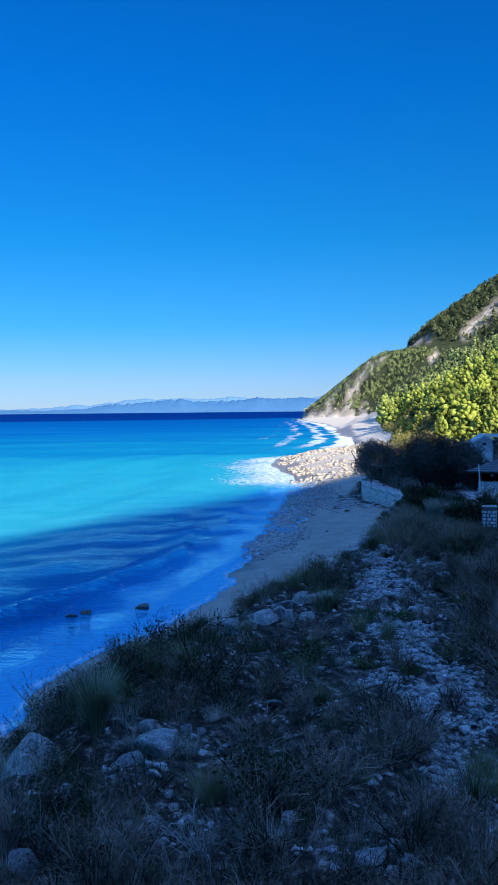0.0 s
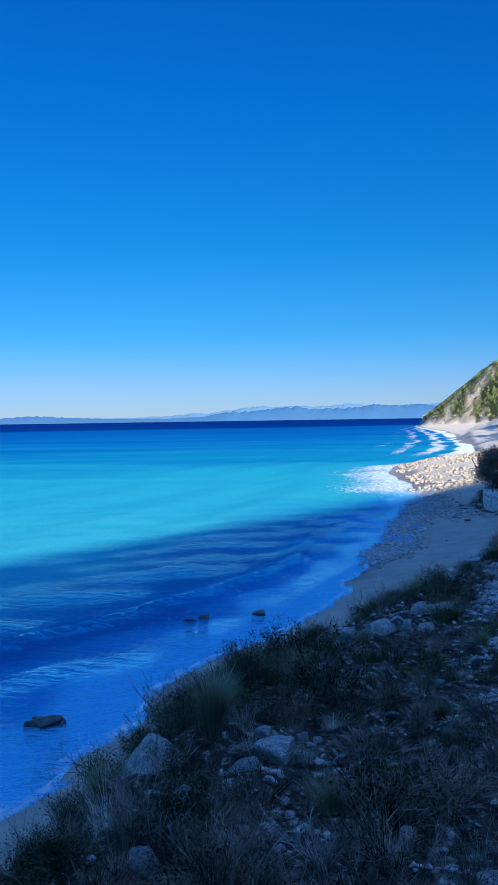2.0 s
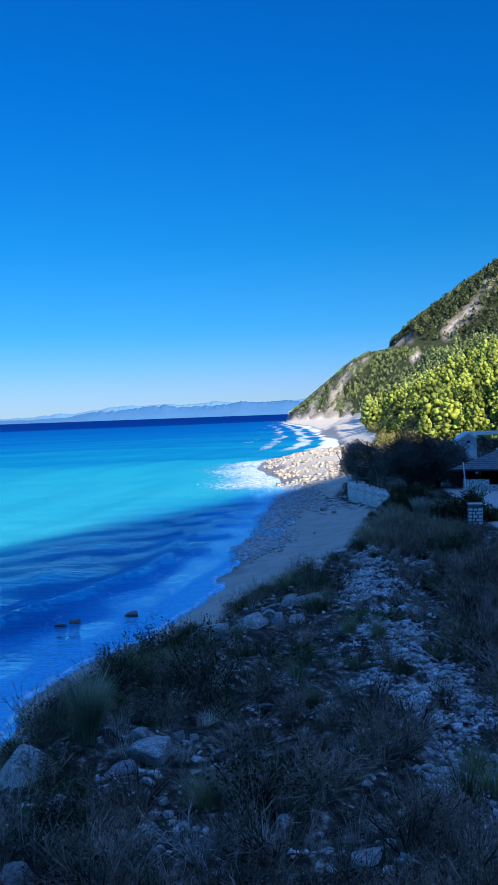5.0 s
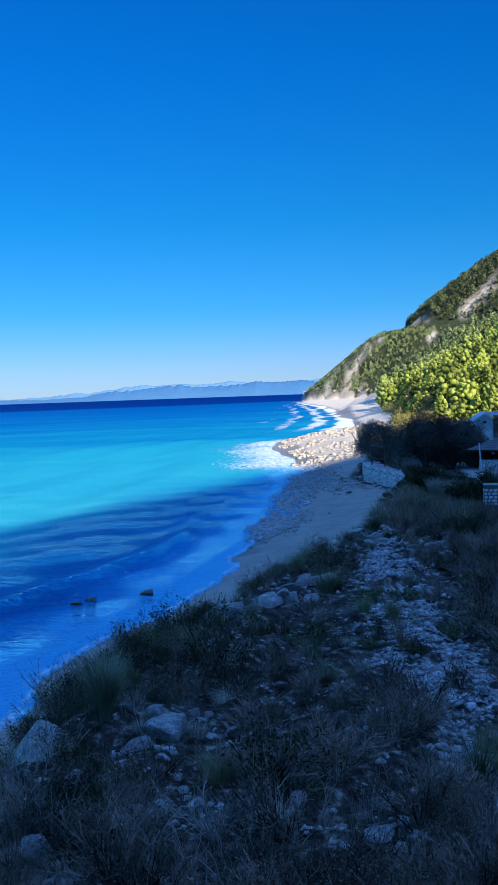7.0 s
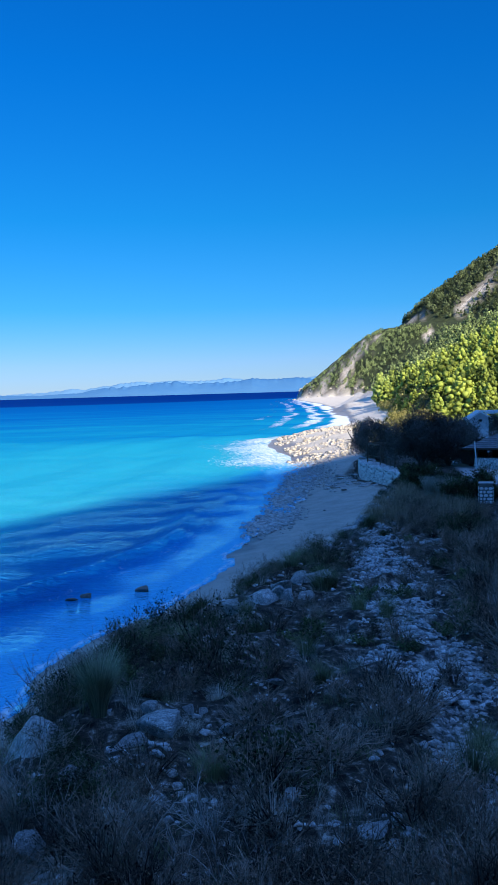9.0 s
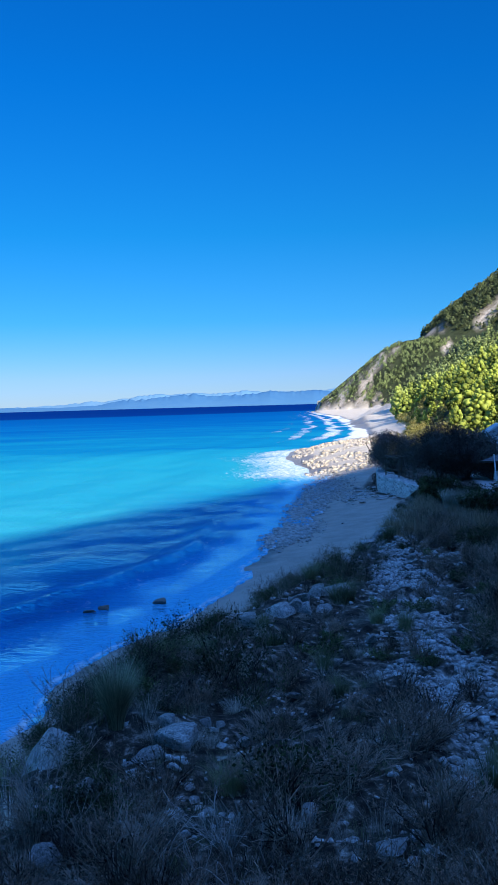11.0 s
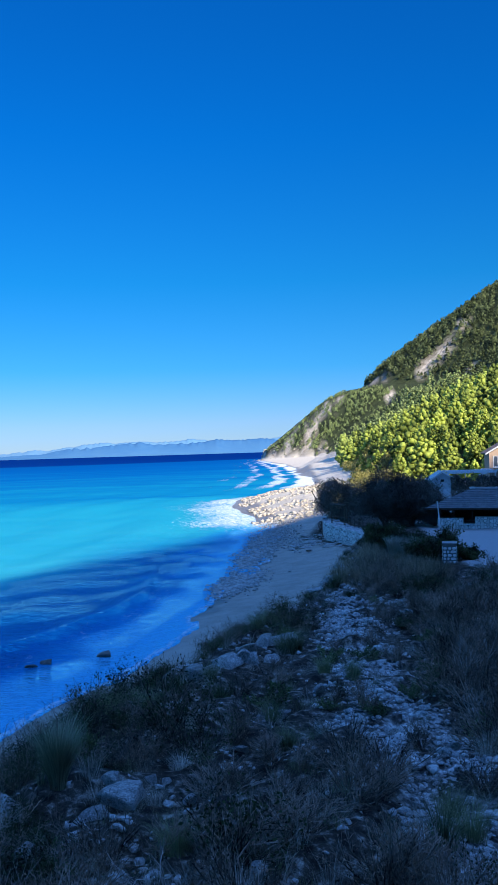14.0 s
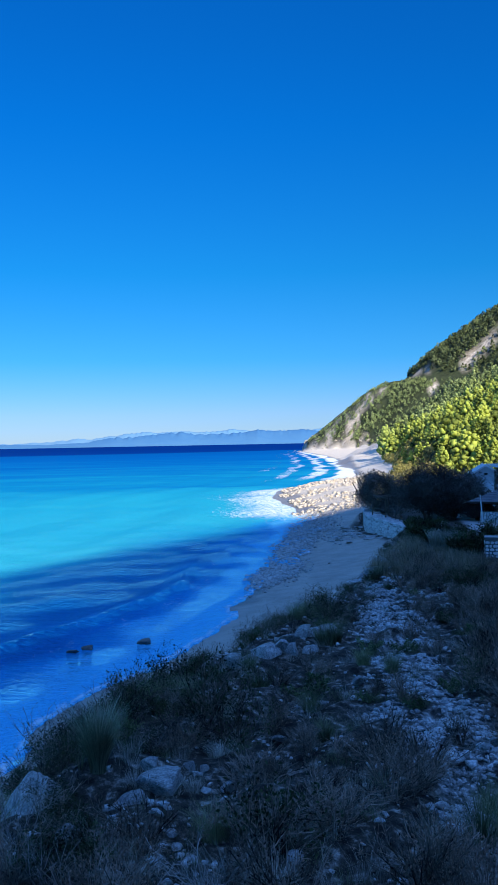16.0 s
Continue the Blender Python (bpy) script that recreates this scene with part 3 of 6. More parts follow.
def twigs(rng, stems, height, radius, thick, forks=6, droop=0.15, sub=2):
    """Stems that fan out from a foot and fork twice. Returns the rods and the ends of the finest twigs."""
    a = rng.uniform(0, 2 * math.pi, stems)
    tilt = rng.uniform(0.15, 1.0, stems) ** 0.7
    tip = np.column_stack([np.cos(a) * tilt * radius, np.sin(a) * tilt * radius, height * rng.uniform(0.7, 1.05, stems) * (1 - 0.45 * tilt ** 2)])
    foot_at = np.column_stack([np.cos(a), np.sin(a), np.zeros(stems)]) * (0.06 * radius)
    foot_at[:, 2] = -0.05
    knee = foot_at + (tip - foot_at) * 0.5 + rng.normal(0, 0.06 * height, (stems, 3)) + [0, 0, 0.06 * height]
    A, B = [foot_at, knee], [knee, tip]
    R0, R1 = [np.full(stems, thick), np.full(stems, thick * 0.75)], [np.full(stems, thick * 0.75), np.full(stems, thick * 0.3)]
    ends = []
    for level in range(sub):
        src_a, src_b = (np.concatenate([foot_at, knee]), np.concatenate([knee, tip])) if level == 0 else (A[-1], B[-1])
        count = forks if level == 0 else 3
        i = np.repeat(np.arange(len(src_a)), count)
        u = rng.uniform(0.25, 1.0, len(i))[:, None]
        p = src_a[i] + (src_b[i] - src_a[i]) * u
        d = src_b[i] - src_a[i]
        d = d / np.maximum(np.linalg.norm(d, axis=1, keepdims=True), 1e-6)
        d = d + unit(rng, len(i)) * 0.8 + [0, 0, 0.25 - droop]
        L = (0.32 if level == 0 else 0.17) * height * rng.uniform(0.5, 1.2, len(i))[:, None]
        q = p + d * L
        q[:, 2] = np.maximum(q[:, 2], 0.02)
        A.append(p)
        B.append(q)
        f = 0.5 if level == 0 else 0.34
        R0.append(np.full(len(i), thick * f))
        R1.append(np.full(len(i), thick * f * 0.5))
        ends.append((p, q))
    thickest = rod_shape(np.concatenate(A[:2]), np.concatenate(B[:2]), np.concatenate(R0[:2]), np.concatenate(R1[:2]))
    p, q, r = np.concatenate(A[2:]), np.concatenate(B[2:]), np.concatenate(R0[2:])
    side = np.cross(q - p, unit(rng, len(p)))
    side = side / np.maximum(np.linalg.norm(side, axis=1, keepdims=True), 1e-6) * r[:, None]
    thin = np.stack([p - side, p + side, q + side * 0.5, q - side * 0.5], 1).reshape(-1, 3), np.arange(len(p) * 4).reshape(-1, 4)
    return joined(thickest, thin), ends[-1]


def foliage_on(rng, ends, per, length, width, spread=0.03):
    p, q = ends
    i = np.repeat(np.arange(len(p)), per)
    u = rng.uniform(0.1, 1.05, len(i))[:, None]
    c = p[i] + (q[i] - p[i]) * u + rng.normal(0, spread, (len(i), 3))
    along = (q[i] - p[i]) + unit(rng, len(i)) * 0.25 * np.linalg.norm(q[i] - p[i], axis=1, keepdims=True) * 3
    return leaf_shape(c, unit(rng, len(i)) + [0, 0, 0.5], along, length * rng.uniform(0.6, 1.3, len(i)), width * rng.uniform(0.6, 1.3, len(i)))


def dome_leaves(rng, lumps, height, radius, leaves, size):
    """Small leaves over a low, lumpy dome, thick to the ground."""
    a, q = rng.uniform(0, 2 * math.pi, lumps), rng.uniform(0, 1, lumps) ** 0.6
    c = np.column_stack([np.cos(a) * q * radius * 0.72, np.sin(a) * q * radius * 0.72, height * (0.55 - 0.35 * q ** 2) * rng.uniform(0.75, 1.2, lumps)])
    r = radius * rng.uniform(0.26, 0.42, lumps)
    i = rng.randint(0, lumps, leaves)
    d = unit(rng, leaves)
    p = c[i] + d * (r[i] * rng.uniform(0.55, 1.12, leaves))[:, None]
    p[:, 2] = np.abs(p[:, 2])
    L = size * rng.uniform(0.6, 1.4, leaves)
    return leaf_shape(p, d + unit(rng, leaves) * 0.7 + [0, 0, 0.3], unit(rng, leaves), L, L * rng.uniform(0.45, 0.75, leaves))


def crown_shape(rng, clumps, height, radius, leaves, size, base=0.25):
    """A crown of rounded clumps, each a shell of needle tufts that face outwards."""
    u = rng.uniform(0, 1, clumps)
    a = rng.uniform(0, 2 * math.pi, clumps) + np.arange(clumps) * 2.4
    zz = base + (1 - base) * (0.15 + 0.8 * u)
    ring = radius * (1 - 0.75 * np.abs(zz - 0.45) ** 1.5) * rng.uniform(0.25, 0.85, clumps) * (1.25 - u)
    c = np.column_stack([np.cos(a) * ring, np.sin(a) * ring, zz * height])
    r = radius * rng.uniform(0.32, 0.5, clumps)
    i = rng.randint(0, clumps, leaves)
    d = unit(rng, leaves)
    d[:, 2] = np.where(d[:, 2] < -0.35, -d[:, 2], d[:, 2])
    p = c[i] + d * (r[i] * rng.uniform(0.75, 1.12, leaves))[:, None] * [1, 1, 0.8]
    n = d + unit(rng, leaves) * 0.38
    L = size * rng.uniform(0.6, 1.35, leaves)
    return leaf_shape(p, n, unit(rng, leaves) + [0, 0, 0.9], L, L * rng.uniform(0.32, 0.6, leaves))


def lump_shape(rng, centre, radius, steps):
    """Ragged lumps of foliage, one for each centre."""
    g = np.linspace(-1, 1, steps + 1)
    cube, quads, at = [], [], 0
    for axis in range(3):
        for sgn in (-1, 1):
            a, b = np.meshgrid(g, g)
            face = np.insert(np.column_stack([a.ravel(), b.ravel()]), axis, sgn, axis=1)
            n = len(g)
            k = np.arange(n * n).reshape(n, n)
            q = np.stack([k[:-1, :-1], k[:-1, 1:], k[1:, 1:], k[1:, :-1]], -1).reshape(-1, 4) + at
            quads.append(q if (sgn > 0) == (axis != 1) else q[:, ::-1])
            cube.append(face)
            at += n * n
    cube, where = np.unique(np.concatenate(cube).round(3), axis=0, return_inverse=True)
    quads = where.reshape(-1)[np.concatenate(quads)]
    cube = cube / np.linalg.norm(cube, axis=1, keepdims=True)
    cos, qs = [], []
    for k, (c, r) in enumerate(zip(centre, radius)):
        t = rng.uniform(0, 6.28)
        turn = np.array([[math.cos(t), -math.sin(t), 0], [math.sin(t), math.cos(t), 0], [0, 0, 1]])
        ragged = np.where(rng.rand(len(cube), 1) < 0.45, rng.uniform(1.0, 1.4, (len(cube), 1)), rng.uniform(0.62, 0.9, (len(cube), 1)))
        cos.append(c + (cube * ragged + [0, 0, 0.22] * (ragged > 1)) @ turn * r * [1, 1, 0.95])
        qs.append(quads + k * len(cube))
    return np.concatenate(cos), np.concatenate(qs)


def pine_shape(rng, clumps, height, radius, leaves, size, steps):
    """A pine: tiers of foliage lumps that narrow to a blunt top, with needle tufts standing out of them."""
    u = (np.arange(clumps) + rng.uniform(0, 0.9, clumps)) / clumps
    a = rng.uniform(0, 2 * math.pi) + np.arange(clumps) * 2.4 + rng.uniform(-0.4, 0.4, clumps)
    ring = radius * (1 - u) ** 0.9 * rng.uniform(0.45, 0.85, clumps)
    c = np.column_stack([np.cos(a) * ring, np.sin(a) * ring, height * (0.14 + 0.74 * u)])
    r = radius * (0.44 - 0.22 * u) * rng.uniform(0.85, 1.2, clumps) * (1.0 if clumps < 12 else 3.9 / math.sqrt(clumps * 2.2))
    i = rng.choice(clumps, leaves, p=r ** 2 / np.sum(r ** 2))
    d = unit(rng, leaves)
    d[:, 2] = np.where(d[:, 2] < -0.5, -d[:, 2], d[:, 2])
    p = c[i] + d * (r[i] * rng.uniform(0.85, 1.15, leaves))[:, None] * [1, 1, 0.88]
    L = size * rng.uniform(0.6, 1.3, leaves)
    return joined(lump_shape(rng, c, r * 0.95, steps), leaf_shape(p, d + unit(rng, leaves) * 0.35, d * 0.6 + unit(rng, leaves) * 0.5 + [0, 0, 0.7], L, L * rng.uniform(0.35, 0.6, leaves)))


def stone_mesh(rng, cuts=2, rough=0.22, flat=0.7, worn=False):
    """A broken, weathered stone about 1 m across, standing on z = 0. Returns co and faces as quads."""
    bm = bmesh.new()
    bmesh.ops.create_cube(bm, size=1.0)
    bmesh.ops.subdivide_edges(bm, edges=bm.edges[:], cuts=cuts, use_grid_fill=True)
    seed = Vector(rng.uniform(-50, 50, 3))
    planes = [] if worn else [(Vector(unit(rng, 1)[0]), rng.uniform(0.20, 0.44)) for _ in range(9)]
    for v in bm.verts:
        p = v.co.normalized() * (0.5 if worn else 0.75)
        for _ in range(2):
            for n, d in planes:
                over = p.dot(n) - d
                if over > 0:
                    p -= n * over
        p += p.normalized() * rough * 0.3 * noise.noise(p * 3.1 + seed) + p.normalized() * rough * 0.22 * noise.noise(p * 8 + seed)
        v.co = Vector((p.x, p.y, p.z * flat))
    low = min(v.co.z for v in bm.verts)
    co = np.array([v.co[:] for v in bm.verts])
    co[:, 2] -= low * 0.6
    bm.verts.index_update()
    q = np.array([[v.index for v in f.verts] for f in bm.faces])
    bm.free()
    return co, q


def height_at(x, y):
    return land(np.atleast_1d(np.asarray(x, float)), np.atleast_1d(np.asarray(y, float)))


# ---------------------------------------------------------------- materials of things
M_STONE = simple("limestone", (0.14, 0.135, 0.125), (0.76, 0.74, 0.71), 5.0, 0.9, 0.9, 0.08, vary=0.18, fine=22.0)
M_GRAVEL = simple("pale_gravel", (0.26, 0.25, 0.235), (0.95, 0.93, 0.90), 5.0, 0.9, 0.9, 0.05, vary=0.18, fine=22.0)
M_ROCK_DARK = simple("wet_rock", (0.05, 0.045, 0.042), (0.24, 0.21, 0.18), 3.0, 0.55, 0.6, 0.03)
M_COBBLE = simple("beach_cobble", (0.11, 0.106, 0.10), (0.66, 0.64, 0.60), 2.5, 0.8, 0.4, 0.02)
M_SPIT = simple("pale_spit_rock", (0.34, 0.28, 0.21), (0.82, 0.72, 0.58), 1.6, 0.9, 0.4, 0.03)
M_TWIG = leaf_material("dry_brown_twig", (0.012, 0.009, 0.007), (0.47, 0.35, 0.27), 0.85, 0.05)
M_DEAD = leaf_material("bleached_dead_twig", (0.09, 0.075, 0.065), (0.48, 0.42, 0.37), 0.85, 0.05)
M_BARK = simple("grey_bark", (0.04, 0.035, 0.03), (0.14, 0.12, 0.10), 8.0, 0.9, 0.5, 0.02)
M_SHRUB = leaf_material("dark_green_leaf", (0.006, 0.010, 0.004), (0.10, 0.125, 0.045))
M_HEATH = leaf_material("brown_seed_head", (0.014, 0.010, 0.007), (0.46, 0.30, 0.21))
M_GREEN_GRASS = leaf_material("grey_green_grass", (0.03, 0.038, 0.016), (0.40, 0.42, 0.22))
M_DRY_GRASS = leaf_material("straw_grass", (0.10, 0.08, 0.06), (0.88, 0.80, 0.67))
M_BROWN_GRASS = leaf_material("russet_grass", (0.12, 0.09, 0.055), (0.68, 0.52, 0.34))
M_PALE_GRASS = leaf_material("pale_plume_grass", (0.22, 0.20, 0.15), (0.55, 0.50, 0.42))
M_TUFT = leaf_material("pale_green_grass", (0.16, 0.17, 0.09), (0.84, 0.86, 0.58))
M_HERB = leaf_material("low_green_herb", (0.02, 0.03, 0.01), (0.24, 0.29, 0.12))
M_TAMARISK = leaf_material("feathery_dark_foliage", (0.035, 0.033, 0.028), (0.24, 0.22, 0.19), clump=0.5)
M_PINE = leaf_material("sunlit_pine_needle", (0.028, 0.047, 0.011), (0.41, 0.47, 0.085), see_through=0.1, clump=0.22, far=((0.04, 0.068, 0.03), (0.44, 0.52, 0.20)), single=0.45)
M_PINE_FAR = leaf_material("shaded_grey_green_needle", (0.026, 0.043, 0.018), (0.29, 0.34, 0.14), see_through=0.12, clump=0.16, single=0.25)
M_SCRUB = leaf_material("yellow_green_scrub_leaf", (0.14, 0.14, 0.04), (0.50, 0.43, 0.15), see_through=0.3, clump=0.4)


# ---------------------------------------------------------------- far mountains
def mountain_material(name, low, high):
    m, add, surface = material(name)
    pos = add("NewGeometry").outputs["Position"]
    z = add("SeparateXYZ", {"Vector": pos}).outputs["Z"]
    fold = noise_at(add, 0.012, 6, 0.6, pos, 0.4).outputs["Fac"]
    # the haze of distance is painted into the slope colour, palest at the foot
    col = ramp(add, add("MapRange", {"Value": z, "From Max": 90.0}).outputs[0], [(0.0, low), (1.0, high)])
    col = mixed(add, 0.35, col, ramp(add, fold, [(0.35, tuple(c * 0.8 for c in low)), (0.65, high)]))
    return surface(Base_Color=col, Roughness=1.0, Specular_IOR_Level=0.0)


def mountain_range(name, far, outline, seed, mat, label):
    """A distant range with folds; outline gives degrees to the right and degrees of height."""
    az = np.linspace(-32, 12, 520)
    el = np.interp(az, [p[0] for p in outline], [p[1] for p in outline])
    top = np.tan(np.radians(el)) * far + EYE
    crag = 1 - np.abs(waves2(az, az * 0, 1.3, seed)) * 1.6
    crag = crag + 0.5 * (1 - np.abs(waves2(az, az * 0, 0.55, seed + 1)) * 1.6) + 0.22 * waves2(az, az * 0, 0.22, seed + 2)
    peak = 4.2 * (crag - 0.7) * np.clip(top / 50, 0, 1)
    rows = []
    for k in range(15):
        u = k / 14
        r = far - 190 * (1 - u) + 0 * az
        rows.append(np.column_stack([np.tan(np.radians(az)) * r, r + az * 0, -2 + (top + 2) * (u ** 1.2) + peak * float(smooth(0.65, 1.0, u))]))
    rows.append(np.column_stack([np.tan(np.radians(az)) * (far + 120), az * 0 + far + 120, top * 0.3]))
    co = np.stack(rows)
    i = np.arange(co.shape[0] * co.shape[1]).reshape(co.shape[:2])
    q = np.stack([i[:-1, :-1], i[:-1, 1:], i[1:, 1:], i[1:, :-1]], -1)
    ob = new(name, raw_mesh(name, co, q, mat))
    return tagged(ob, label, "mountains", kind="structure")


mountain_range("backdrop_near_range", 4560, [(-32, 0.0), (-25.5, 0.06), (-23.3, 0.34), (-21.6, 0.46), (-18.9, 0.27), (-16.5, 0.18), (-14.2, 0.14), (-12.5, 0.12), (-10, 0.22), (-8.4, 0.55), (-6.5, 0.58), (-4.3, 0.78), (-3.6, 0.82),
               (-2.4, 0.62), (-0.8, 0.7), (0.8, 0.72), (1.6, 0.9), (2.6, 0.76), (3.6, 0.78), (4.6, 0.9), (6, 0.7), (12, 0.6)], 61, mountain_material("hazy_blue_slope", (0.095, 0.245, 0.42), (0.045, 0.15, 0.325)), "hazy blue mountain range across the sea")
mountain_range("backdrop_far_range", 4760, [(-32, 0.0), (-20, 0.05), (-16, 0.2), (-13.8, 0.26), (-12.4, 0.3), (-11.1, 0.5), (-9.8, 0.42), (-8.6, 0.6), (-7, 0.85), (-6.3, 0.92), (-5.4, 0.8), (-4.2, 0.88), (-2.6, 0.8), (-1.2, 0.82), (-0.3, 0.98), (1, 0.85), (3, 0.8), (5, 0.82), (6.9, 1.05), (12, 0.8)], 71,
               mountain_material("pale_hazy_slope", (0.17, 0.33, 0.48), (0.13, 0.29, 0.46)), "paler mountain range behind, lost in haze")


# ---------------------------------------------------------------- woods on the hillside
def build_woods():
    rng = np.random.RandomState(5)
    near = [pine_shape(rng, 34 if k < 4 else 22, rng.uniform(5.6, 8.2), rng.uniform(2.5, 3.1), 420 if k < 4 else 180, 0.32 if k < 4 else 0.42, 2) for k in range(8)]
    far = [pine_shape(rng, 7, rng.uniform(6.5, 8.5), rng.uniform(2.7, 3.4), 46, 1.0, 1) for _ in range(6)]
    bush = [crown_shape(rng, 6, rng.uniform(1.6, 2.4), rng.uniform(1.2, 1.7), 150, 0.32, 0.05) for _ in range(4)]
    lists = {"near": [], "far": [], "bush": []}
    y = 100.0
    while y < 850:
        step = 5.3 if y < 260 else 5.3 if y < 450 else 5.2 if y < 600 else 4.3
        f = float(foot(np.array([y]))[0])
        xs = np.arange(f - 1 if y > 136 else 27, 0.385 * y + 9, step)
        if len(xs):
            xs = xs + rng.uniform(-0.45, 0.45, len(xs)) * step
            ys = y + rng.uniform(-0.5, 0.5, len(xs)) * step
            zs, bare = land(xs, ys), hill_rock(xs, ys)
            t = xs - foot(ys)
            for x, yy, z, b, tt in zip(xs, ys, zs, bare, t):
                if x > 32 and yy < 113 or tt < -1 and (x < 31 or yy < 106):
                    continue
                if b > (0.16 if yy > 660 else 0.4) or (70 if yy > 640 else 78) < tt < 92 or yy > 690 and 60 < tt < 96 or yy > 735 and tt < 100:
                    continue
                size = rng.uniform(0.62, 1.35) * (0.34 if yy > 684 and tt < 72 else 0.55 if yy > 640 and tt < 72 else 0.85 if tt > 90 else 0.6 if 60 < tt < 72 else 1.0)
                if 136 < yy < 230 and tt < 2.5 and x < 46:
                    lists["bush"].append((rng.randint(4), x, yy, z - 0.2, rng.uniform(0, 6.28), rng.uniform(0.8, 1.5)))
                elif yy < 340:
                    lists["near"].append((rng.randint(4) + (4 if yy > 190 else 0), x, yy, z - 0.5, rng.uniform(0, 6.28), size))
                else:
                    lists["far"].append((rng.randint(6), x, yy, z - 0.5, rng.uniform(0, 6.28), size))
        y += step
    for _ in range(170):
        yy = rng.uniform(112, 165)
        x = rng.uniform(float(foot(np.array([yy]))[0]) - 3, 0.37 * yy + 8)
        lists["near"].append((rng.randint(4), x, yy, float(height_at(x, yy)[0]) - 0.4, rng.uniform(0, 6.28), rng.uniform(0.4, 0.75)))
    # scrub along the back of the beach
    for _ in range(420):
        yy = 98 + 330 * rng.rand() ** 1.6
        x = float(brow(np.array([yy]))[0]) + rng.uniform(-3, 5)
        lists["bush"].append((rng.randint(4), x, yy, float(height_at(x, yy)[0]) - 0.2, rng.uniform(0, 6.28), rng.uniform(0.6, 1.2)))
    # low scrub on the steep seaward edge of the headland
    yy = rng.uniform(668, 732, 1150)
    xx = foot(yy) + rng.uniform(2, 72, 1150)
    zz, bare = land(xx, yy), hill_rock(xx, yy)
    lists["far"] += [(rng.randint(6), x, y, z - 0.3, rng.uniform(0, 6.28), rng.uniform(0.2, 0.5)) for x, y, z, b in zip(xx, yy, zz, bare) if b < 0.25]
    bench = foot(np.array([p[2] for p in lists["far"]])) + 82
    # pines above the bench get a darker needle colour for their shade
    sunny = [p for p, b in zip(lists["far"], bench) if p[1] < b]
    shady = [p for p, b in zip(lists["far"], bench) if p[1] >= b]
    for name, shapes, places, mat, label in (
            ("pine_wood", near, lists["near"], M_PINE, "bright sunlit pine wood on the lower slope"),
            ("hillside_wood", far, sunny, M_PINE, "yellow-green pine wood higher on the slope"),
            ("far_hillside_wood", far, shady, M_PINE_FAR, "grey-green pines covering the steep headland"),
            ("maquis_scrub", bush, lists["bush"], M_SCRUB, "yellow-green scrub behind the sunny beach")):
        co, q = bake(shapes, places)
        tagged(new(name, raw_mesh(name, co, q, mat, True)), label, "woods" if "wood" in name else "scrub", kind="stuff")


build_woods()


